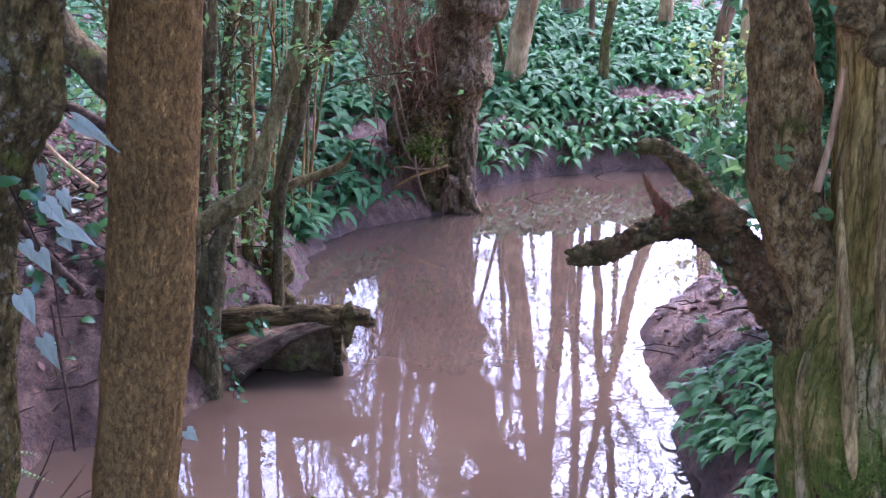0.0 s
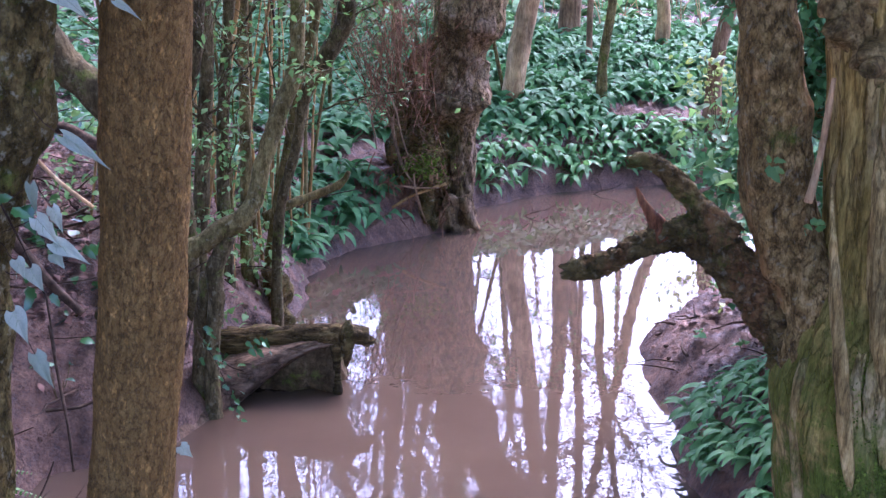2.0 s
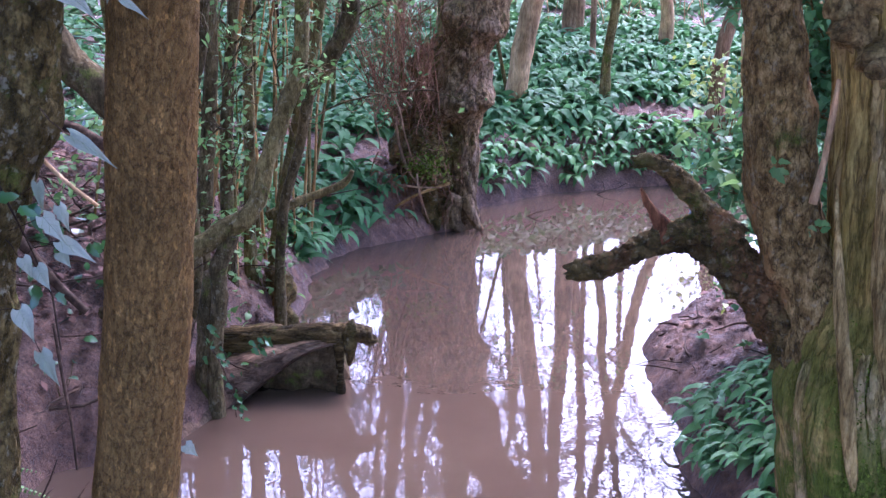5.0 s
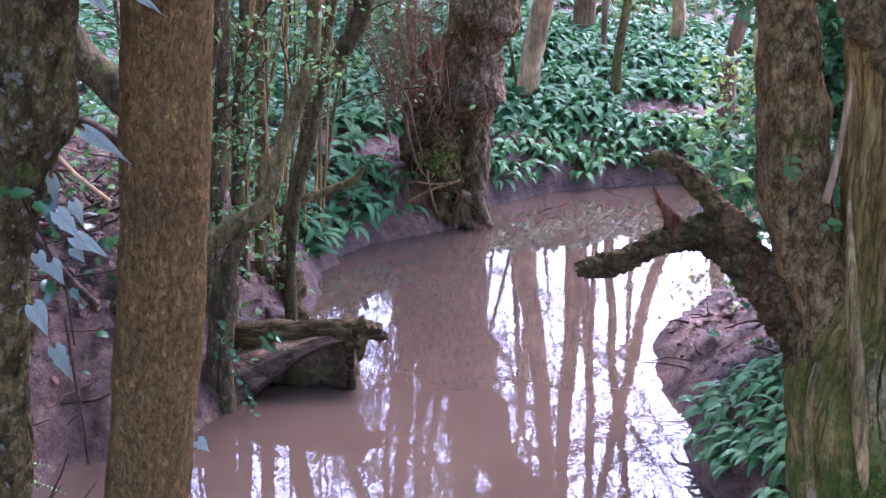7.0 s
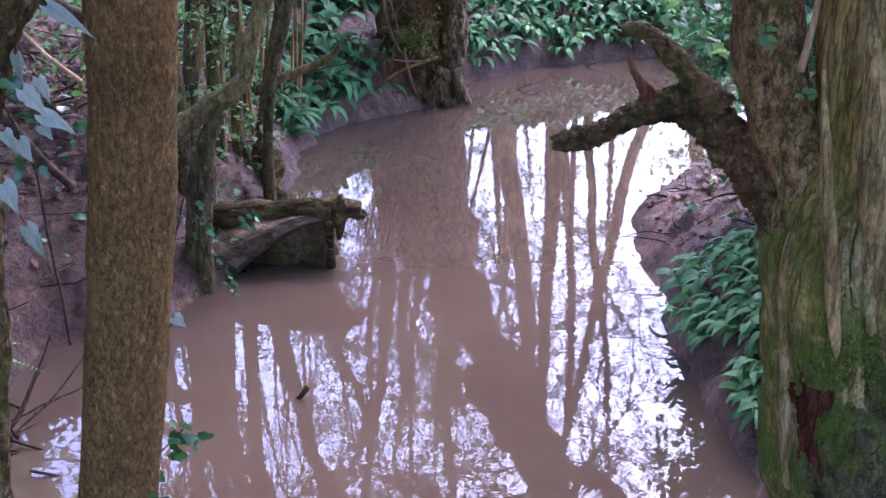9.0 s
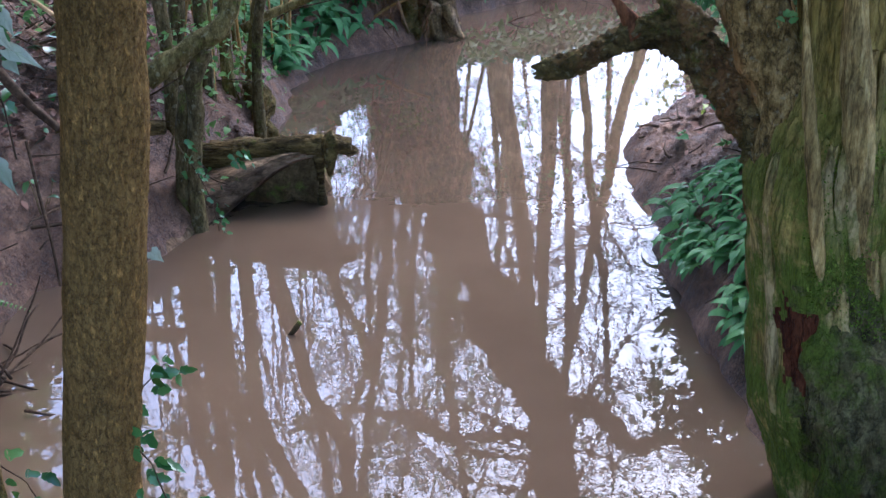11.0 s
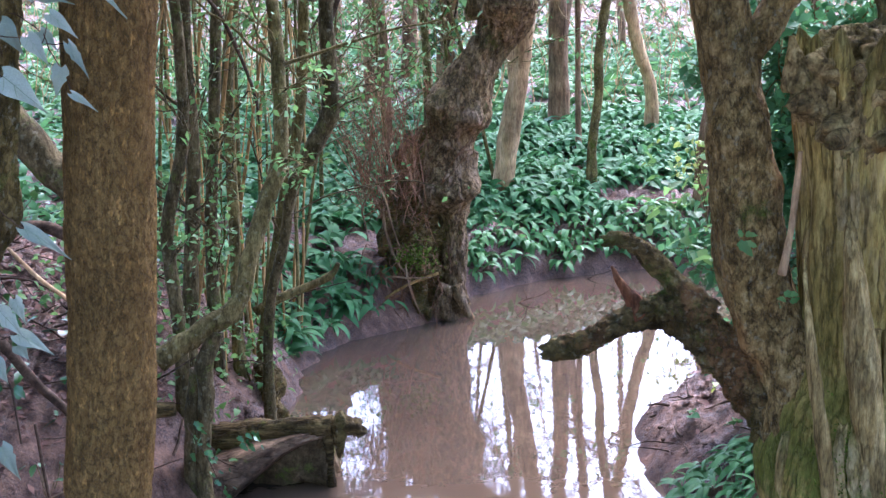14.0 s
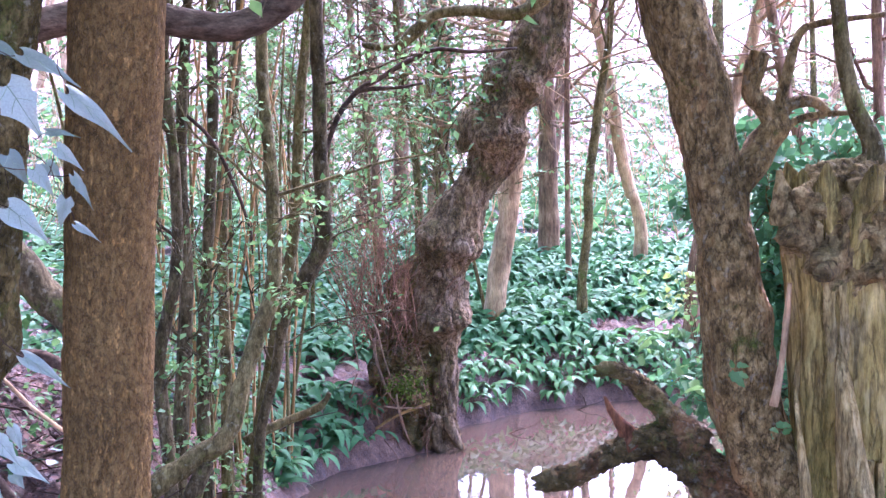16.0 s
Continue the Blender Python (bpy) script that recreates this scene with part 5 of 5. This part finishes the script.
# ---- wild garlic and undergrowth ----
def garlic_places(n, x0, x1, y0, y1, lo=0.14, hi=0.24, toward=-math.pi / 2, spread=1.6, seed=1, keep=None):
    rnd = random.Random(seed)
    out = []
    while len(out) < n:
        x, y = rnd.uniform(x0, x1), rnd.uniform(y0, y1)
        d = shore_at(x, y)
        if d < 0.05 or (keep and not keep(x, y, d)):
            continue
        z = ground_at(x, y)
        for _ in range(rnd.randint(4, 7)):
            out.append(((x + rnd.gauss(0, 0.03), y + rnd.gauss(0, 0.03), z - 0.01), toward + rnd.gauss(0, spread), rnd.gauss(0, 0.25), rnd.gauss(0, 0.35), rnd.uniform(lo, hi)))
    return out


def bank(x, y, d):
    return d > 0.12 and not ((x - 2.2) / 0.85) ** 2 + ((y - 11.72 - 0.12 * (x - 2)) / 0.34) ** 2 < 1 and d > 0.5 and not (x < 0.5 and y < 10.2)


def stuff(name, label, category, me):
    tagged(new(name, me), label, category, kind="stuff")


stuff("wild_garlic_carpet", "dense carpet of broad green wild garlic leaves on the far bank", "wild garlic", scatter_mesh("wild_garlic_carpet", BLADES, garlic_places(20000, -2.5, 6, 10.0, 15, 0.19, 0.3, seed=3, spread=0.7, keep=bank), GARLIC))
stuff("wild_garlic_carpet", "pale green carpet of wild garlic under distant trees", "wild garlic", scatter_mesh("wild_garlic_carpet", BLADES[:2], garlic_places(21000, -11, 15, 14.5, 42, 0.22, 0.42, seed=4), GARLIC_FAR))
stuff("wild_garlic_carpet", "wild garlic leaves among coppice stems", "wild garlic", scatter_mesh("wild_garlic_carpet", BLADES, garlic_places(5000, -5, -0.6, 8.0, 14, 0.18, 0.28, seed=8), GARLIC))
stuff("wild_garlic_carpet", "pale green wild garlic under the nearer trees", "wild garlic", scatter_mesh("wild_garlic_carpet", BLADES[:2], garlic_places(9000, -6, 8.5, 14.5, 24, 0.22, 0.36, seed=9), GARLIC_FAR))
clump = thing("wild_garlic_clump", "clump of drooping dark green wild garlic leaves on a mud bank", "wild garlic")
leaf_parts(clump, "leaf", BLADES, garlic_places(480, -1.2, -0.35, 8.05, 9.3, 0.14, 0.23, spread=0.9, seed=5, keep=lambda x, y, d: d > 0.08), GARLIC)
clump = thing("wild_garlic_clump", "clump of wild garlic at the foot of the mossy stump", "wild garlic")
leaf_parts(clump, "leaf", BLADES, garlic_places(900, 1.03, 1.6, 4.1, 5.5, 0.1, 0.155, -2.5, 0.5, seed=6, keep=lambda x, y, d: 0.06 < d < 0.5), GARLIC_YOUNG)
for k in range(8):
    x0 = 0.45 + 0.42 * k
    clump = thing("wild_garlic_clump", "wild garlic leaves hanging over the far mud bank", "wild garlic", group="garlic clumps along the far bank")
    leaf_parts(clump, "leaf", BLADES, garlic_places(150, x0 - 0.25, x0 + 0.25, 10.2, 11.6, 0.15, 0.22, spread=0.8, seed=20 + k, keep=lambda x, y, d: 0.04 < d < 0.55), GARLIC_YOUNG)

ivy = thing("ivy_vine", "trailing ivy with glossy lobed leaves climbing the trunks", "ivy")
rnd = random.Random(12)
vines, ivy_leaves = [], []
for (x, y, z0, z1, n, sx) in ((-0.455, 2.24, 0.72, 1.06, 48, 0.018), (-0.72, 2.3, 0.68, 0.85, 14, 0.05), (-0.6, 2.05, 1.5, 2.4, 12, 0.03)):
    line = wander(rnd, (x, y, z0), (0, 0, 1), z1 - z0, 10, 0.2)
    vines.append(twig(line, [0.0018] * 11, 5))
    for _ in range(n):
        q = line[rnd.randrange(11)]
        ivy_leaves.append(((q[0] + rnd.gauss(0, sx), q[1] + rnd.gauss(0, 0.02), q[2] + rnd.gauss(0, 0.02)), rnd.gauss(0, 0.7), rnd.gauss(0.6, 0.4), rnd.gauss(0.9, 0.4), rnd.uniform(0.022, 0.042)))
BIG_IVY = [(-0.450, 1.930, 2.252, 0.0176), (-0.360, 1.930, 2.181, 0.0176), (-0.519, 1.950, 2.310, 0.0176), (-0.439, 1.950, 2.271, 0.0176), (-0.552, 1.970, 2.267, 0.0336), (-0.503, 1.970, 2.194, 0.0336), (-0.570, 1.990, 2.330, 0.0109), (-0.530, 1.990, 2.304, 0.0109), (-0.471, 1.930, 2.174, 0.0118), (-0.433, 1.930, 2.143, 0.0118), (-0.453, 1.950, 2.132, 0.0084), (-0.425, 1.950, 2.084, 0.0084), (-0.555, 1.970, 2.164, 0.0168), (-0.525, 1.970, 2.119, 0.0168), (-0.564, 1.990, 2.085, 0.0235), (-0.504, 1.990, 2.035, 0.0235), (-0.461, 1.930, 2.099, 0.0134), (-0.473, 1.930, 2.056, 0.0134), (-0.453, 1.950, 2.060, 0.0067), (-0.417, 1.950, 2.037, 0.0067), (-0.495, 1.970, 2.197, 0.0084), (-0.448, 1.970, 2.193, 0.0084), (-0.504, 1.990, 2.150, 0.0126), (-0.478, 1.990, 2.124, 0.0126), (-0.505, 1.930, 2.143, 0.0143), (-0.477, 1.930, 2.105, 0.0143), (-0.544, 1.970, 1.860, 0.0129), (-0.478, 1.970, 1.817, 0.0129), (-0.598, 1.990, 1.732, 0.0146), (-0.562, 1.990, 1.687, 0.0146), (-0.580, 2.010, 1.689, 0.0154), (-0.526, 2.010, 1.662, 0.0154), (-0.588, 2.030, 1.666, 0.0120), (-0.570, 2.030, 1.643, 0.0120), (-0.567, 1.970, 1.753, 0.0103), (-0.551, 1.970, 1.713, 0.0103), (-0.603, 1.990, 1.784, 0.0103), (-0.599, 1.990, 1.737, 0.0103), (-0.650, 2.010, 1.578, 0.0180), (-0.627, 2.010, 1.527, 0.0180), (-0.626, 2.030, 1.502, 0.0146), (-0.602, 2.030, 1.444, 0.0146), (-0.626, 1.970, 1.672, 0.0120), (-0.614, 1.970, 1.641, 0.0120), (-0.612, 1.990, 1.653, 0.0146), (-0.594, 1.990, 1.616, 0.0146), (-0.458, 2.300, 1.238, 0.0130), (-0.436, 2.300, 1.216, 0.0130)]


def ivy_leaf(profile, bend, fold):
    """A pointed ivy leaf one metre long with raised pale veins."""
    us = [0.0, 0.05, 0.12, 0.2, 0.28, 0.36, 0.45, 0.55, 0.66, 0.78, 0.9, 1.0]

    def surface(u, c):
        h = np.interp(u, profile[0], profile[1])
        y = h * c
        return (u - 0.13 * c * c * math.exp(-6 * u), y, fold * abs(y) - bend * u * u - 0.9 * y * y + 0.02 * math.sin(9 * u + 4 * c))

    v, f = [], []
    for u in us:
        for c in (-1, -0.66, -0.33, 0, 0.33, 0.66, 1):
            v.append(surface(u, c))
    for r in range(len(us) - 1):
        for c in range(6):
            a = r * 7 + c
            f.append((a, a + 7, a + 8, a + 1))
    body = len(f)
    for line in ([(u, 0.0) for u in us], [(0.02, 0.0), (0.12, 0.4), (0.2, 0.8)], [(0.02, 0.0), (0.12, -0.4), (0.2, -0.8)], [(0.25, 0.0), (0.36, 0.4), (0.44, 0.75)], [(0.25, 0.0), (0.36, -0.4), (0.44, -0.75)]):
        o = len(v)
        for i, (u, c) in enumerate(line):
            x, y, z = surface(u, c)
            w = 0.012 * (1 - 0.8 * i / len(line))
            v += [(x - w * abs(c), y - w, z + 0.012), (x + w * abs(c), y + w, z + 0.012)]
        f += [(o + 2 * i, o + 2 * i + 2, o + 2 * i + 3, o + 2 * i + 1) for i in range(len(line) - 1)]
    me = mesh_of("leaf", v, f, IVY_SHEEN)
    me.materials.append(VEIN)
    for q in me.polygons[body:]:
        q.material_index = 1
    return me


POINTED = ([0, 0.05, 0.15, 0.3, 0.5, 0.7, 0.85, 1], [0.17, 0.3, 0.37, 0.33, 0.22, 0.12, 0.05, 0.0])
LOBED = ([0, 0.08, 0.18, 0.27, 0.36, 0.45, 0.6, 0.8, 1], [0.18, 0.33, 0.42, 0.29, 0.36, 0.27, 0.16, 0.07, 0.0])
big = [ivy_leaf(POINTED, 0.25, 0.3), ivy_leaf(POINTED, 0.15, 0.4), ivy_leaf(LOBED, 0.2, 0.25)]
for k in range(0, len(BIG_IVY), 2):
    a, b = Vector(BIG_IVY[k][:3]), Vector(BIG_IVY[k + 1][:3])
    along = (b - a).normalized()
    face = Vector((rnd.gauss(0, 0.2), -0.75, 0.66))
    face = (face - along * face.dot(along)).normalized()
    side = face.cross(along)
    span = (b - a).length * 1.04
    broad = BIG_IVY[k][3] * 2 / 0.76
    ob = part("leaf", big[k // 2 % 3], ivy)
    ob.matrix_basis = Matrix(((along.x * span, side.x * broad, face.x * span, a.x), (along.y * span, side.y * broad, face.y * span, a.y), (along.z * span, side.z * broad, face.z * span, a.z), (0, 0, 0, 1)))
    vines.append(twig(wander(rnd, tuple(a), (-0.6, 0.3, rnd.gauss(0, 0.4)), 0.06, 5, 0.2), [0.0008] * 6, 4))
part("vine", mesh_of("vine", *joined(vines), TWIG_DARK), ivy)
leaf_parts(ivy, "leaf", HEART, ivy_leaves, IVY)

fern = thing("fern", "small bright green fern frond on the near bank", "fern")
frond = []
for b in range(3):
    ax = wander(rnd, (-1.03 + 0.03 * b, 2.75, 1.03 - 0.035 * b), (1, 0.1, -0.25), 0.13, 12, 0.05)
    for i, q in enumerate(ax):
        for sgn in (-1, 1):
            frond.append((q, sgn * 1.2, 0.2, 0.6, 0.026 * (1 - i / 14)))
part("frond", scatter_mesh("frond", [LEAFLET], frond, SPRING), fern)

rnd = random.Random(21)
herbs, litter, sticks = [], [], []
for k in range(3800):
    x, y = rnd.uniform(-6, -1.2), rnd.uniform(3.2, 11)
    if shore_at(x, y) < 0.25:
        continue
    if noise.noise(Vector((x * 1.5, y * 1.5, 3))) > -0.02:
        herbs.append(((x, y, ground_at(x, y) + abs(rnd.gauss(0, 0.1))), rnd.uniform(0, 6.3), rnd.gauss(0.1, 0.5), rnd.gauss(0, 0.5), rnd.uniform(0.03, 0.08)))
for k in range(16000):
    x, y = (rnd.uniform(-2.9, -1.1), rnd.uniform(3.4, 8)) if k % 4 else (rnd.uniform(1.0, 2.4), rnd.uniform(3.8, 8))
    d = shore_at(x, y)
    if d < 0.2 + 0.35 * rnd.random():
        continue
    litter.append(((x, y, ground_at(x, y) + 0.008), rnd.uniform(0, 6.3), rnd.gauss(0, 0.3), rnd.gauss(0, 0.3), rnd.uniform(0.025, 0.06)))
for k in range(420):
    x, y = (rnd.uniform(-3.2, -1.0), rnd.uniform(3.2, 9)) if k % 4 else (rnd.uniform(1.0, 2.2), rnd.uniform(4, 7.4))
    if shore_at(x, y) < 0.04:
        continue
    a = rnd.uniform(0, 6.3)
    sticks.append(twig(wander(rnd, (x, y, ground_at(x, y) + 0.02), (math.cos(a), math.sin(a), rnd.gauss(0.15, 0.2)), rnd.uniform(0.1, 0.7 if k % 4 else 0.22), 5, 0.15), np.linspace(rnd.uniform(0.003, 0.009), 0.002, 6), 4))
stuff("ground_herbs", "low green herbs and ivy on the bank", "plant", scatter_mesh("ground_herbs", ROUND + HEART, herbs, IVY))
stuff("leaf_litter", "brown fallen leaves on the muddy bank", "leaf litter", scatter_mesh("leaf_litter", [LEAFLET], litter, LITTER))
stuff("fallen_twigs", "thin dead twigs strewn over the banks", "twigs", mesh_of("fallen_twigs", *joined(sticks), TWIG_DARK))
yel = [((2.27 + rnd.gauss(0, 0.22), 11.0 + rnd.gauss(0.1, 0.15), 0.85 + rnd.gauss(0, 0.13)), rnd.uniform(0, 6.3), rnd.gauss(0.1, 0.5), rnd.gauss(0, 0.5), rnd.uniform(0.04, 0.075)) for _ in range(170)]
shrub = thing("young_shrub", "young shrub with yellow green leaves on the far bank", "shrub")
leaf_parts(shrub, "leaf", ROUND, yel, YELLOW)
part("stem", mesh_of("stem", *joined([twig(wander(rnd, (2.27 + rnd.gauss(0, 0.05), 11.05, 0.35), (rnd.gauss(0, 0.3), 0, 1), 0.7, 5, 0.1), np.linspace(0.006, 0.002, 6), 4) for _ in range(7)]), BARK_COPPICE), shrub)

BLOB = (np.array([(1, 0, 0), (0, 1, 0), (-1, 0, 0), (0, -1, 0), (0.1, 0.1, 0.8), (0.55, 0.55, 0.45), (-0.6, 0.5, 0.4), (-0.5, -0.6, 0.45), (0.6, -0.5, 0.4)]), [(0, 1, 5), (1, 2, 6), (2, 3, 7), (3, 0, 8), (0, 5, 4, 8), (1, 6, 4, 5), (2, 7, 4, 6), (3, 8, 4, 7)])
clods = []
while len(clods) < 2600:
    k = len(clods) % 3
    x, y = ((rnd.uniform(0.95, 1.9), rnd.uniform(3.9, 7.6)), (rnd.uniform(-2.2, -0.8), rnd.uniform(3.4, 8.6)), (rnd.uniform(-0.5, 3.0), rnd.uniform(9.2, 11.9)))[k]
    d = shore_at(x, y)
    if not 0.06 < d < 0.7 or rnd.random() < d:
        continue
    clods.append(((x, y, max(ground_at(x, y), 0) - 0.003), rnd.uniform(0, 6.3), rnd.gauss(0, 0.3), rnd.gauss(0, 0.3), min(0.035, 0.006 + rnd.expovariate(130))))
stuff("mud_clods", "crumbled clods of wet mud along the banks", "mud", scatter_mesh("mud_clods", [BLOB], clods, MUD))

# ---- small things ----
def sprout(name, label, at, leaves, size, mat, seed, shapes=ROUND, spread=0.05, tall=0.06):
    rnd = random.Random(seed)
    t = thing(name, label, "plant", group="small plants on the banks")
    places = []
    for _ in range(leaves):
        line = wander(rnd, (at[0], at[1], at[2] - 0.01), (rnd.gauss(0, 0.5), rnd.gauss(0, 0.5), 1), tall * rnd.uniform(0.6, 1.4), 4, 0.15)
        part("stalk", mesh_of("stalk", *twig(line, [0.0016] * 5, 4), BARK_COPPICE), t)
        q = line[-1]
        places.append((q, rnd.uniform(0, 6.3), rnd.gauss(0.1, 0.3), rnd.gauss(0.3, 0.3), size * rnd.uniform(0.7, 1.2)))
    leaf_parts(t, "leaf", shapes, places, mat)


for k, (x, y, n, size, mat) in enumerate(((1.21, 6.1, 4, 0.06, GARLIC), (1.38, 6.4, 3, 0.05, YELLOW), (1.5, 7.15, 12, 0.06, SPRING), (1.24, 5.4, 3, 0.05, YELLOW), (1.34, 5.75, 5, 0.06, GARLIC_YOUNG), (-1.25, 6.6, 10, 0.05, SPRING), (-1.1, 7.0, 12, 0.05, SPRING), (-1.0, 7.3, 10, 0.05, SPRING), (-1.35, 6.2, 8, 0.05, SPRING), (-0.95, 6.85, 12, 0.045, SPRING), (-1.55, 5.2, 6, 0.05, IVY), (-1.75, 4.9, 6, 0.05, IVY))):
    sprout("seedling", "small green seedling on the mud", (x, y, ground_at(x, y)), n, size, mat, 700 + k, tall=0.05 if x > 0 else 0.16)

rnd = random.Random(33)
stem_ivy = thing("ivy_vine", "small ivy climbing a coppice stem at the water", "ivy")
line = wander(rnd, (-0.9, 5.58, 0.02), (0.02, 0, 1), 0.5, 10, 0.08)
part("vine", mesh_of("vine", *joined([twig(line, [0.002] * 11, 4)]), TWIG_DARK), stem_ivy)
leaf_parts(stem_ivy, "leaf", HEART, [((q[0] + rnd.gauss(0.02, 0.025), q[1] - 0.02, q[2] + rnd.gauss(0, 0.02)), rnd.gauss(0, 0.8), rnd.gauss(0.5, 0.4), rnd.gauss(0.9, 0.3), rnd.uniform(0.02, 0.04)) for q in line for _ in range(3)] + [((-0.82 + rnd.gauss(0, 0.03), 5.7, 0.33 + rnd.gauss(0, 0.02)), rnd.gauss(0, 0.8), 0.5, 0.9, rnd.uniform(0.025, 0.045)) for _ in range(9)], IVY)

for k, (x, y) in enumerate(((0.66, 9.78), (1.25, 10.6))):
    t = thing("snagged_twig", "small dead branch snagged in the shallow water", "twig")
    limb("branch", t, [(x - 0.12, y, -0.03, 0.006), (x, y - 0.02, 0.03, 0.006), (x + 0.1, y, 0.05, 0.004), (x + 0.17, y, 0.09, 0.003)], TWIG_DARK, sub=4, seg=6, seed=k)
    limb("side_twig", t, [(x, y - 0.02, 0.03, 0.004), (x - 0.02, y - 0.04, 0.1, 0.003), (x - 0.05, y - 0.04, 0.14, 0.002)], TWIG_DARK, sub=4, seg=6, seed=k)

m, n_, l_, p_ = material("blue_plastic")
p_.inputs["Base Color"].default_value = (0.02, 0.25, 0.45, 1)
p_.inputs["Roughness"].default_value = 0.35
scrap = thing("plastic_scrap", "small scrap of crumpled blue plastic on the far bank", "litter")
part("scrap", mesh_of("scrap", *tube([(1.98, 10.9, 0.12, 0.006), (1.985, 10.88, 0.15, 0.012), (1.99, 10.87, 0.19, 0.012), (1.98, 10.86, 0.21, 0.005)], sub=4, seg=10, lump=0.6, lump_size=25), m), scrap)

heap = thing("driftwood_heap", "tangle of thin driftwood against the near bank", "driftwood")
for k in range(26):
    x, y = -1.47 + rnd.gauss(0, 0.09), 4.1 + rnd.gauss(0, 0.14)
    a = rnd.uniform(0, 3.14)
    w = wander(rnd, (x, y, 0.02 + 0.06 * rnd.random()), (math.cos(a), math.sin(a), rnd.gauss(0.1, 0.15)), rnd.uniform(0.15, 0.45), 5, 0.15)
    limb("twig", heap, [(q[0], q[1], q[2], 0.006 - 0.0007 * i) for i, q in enumerate(w)], TWIG_DARK, sub=2, seg=6, seed=k)

rnd = random.Random(55)
scrub, dots = [], []
for k in range(1900):
    y = rnd.uniform(14.5, 46)
    x = rnd.uniform(-0.42, 0.42) * y
    g = ground_at(x, y)
    line = wander(rnd, (x, y, g - 0.05), (rnd.gauss(0, 0.3), rnd.gauss(0, 0.2), 1), rnd.uniform(0.6, 2.8), 5, 0.16)
    r = rnd.uniform(0.004, 0.011)
    scrub.append(twig(line, np.linspace(r, r * 0.3, 6), 3))
    if k % 3:
        for q in line[2:]:
            dots.append((q + np.array([rnd.gauss(0, 0.1), 0, rnd.gauss(0, 0.1)]), rnd.uniform(0, 6.3), rnd.gauss(0.2, 0.5), rnd.gauss(0.3, 0.5), rnd.uniform(0.06, 0.14)))
stuff("scrub_stems", "thin pale stems of far woodland scrub", "scrub", mesh_of("scrub_stems", *joined(scrub), BARK_PALE))
stuff("scrub_leaves", "sparse pale green leaves of far woodland scrub", "scrub", scatter_mesh("scrub_leaves", [LEAFLET], dots, SPRING))
hill = []
for k in range(7000):
    y = rnd.uniform(26, 60)
    x = rnd.uniform(-0.45, 0.45) * y
    hill.append(((x, y, ground_at(x, y) + 0.03), rnd.uniform(0, 6.3), rnd.gauss(0, 0.3), rnd.gauss(0.3, 0.3), rnd.uniform(0.12, 0.35)))
stuff("hill_litter", "drifts of pinkish brown fallen leaves on the far slope", "leaf litter", scatter_mesh("hill_litter", [LEAFLET], hill, LITTER_DRY))
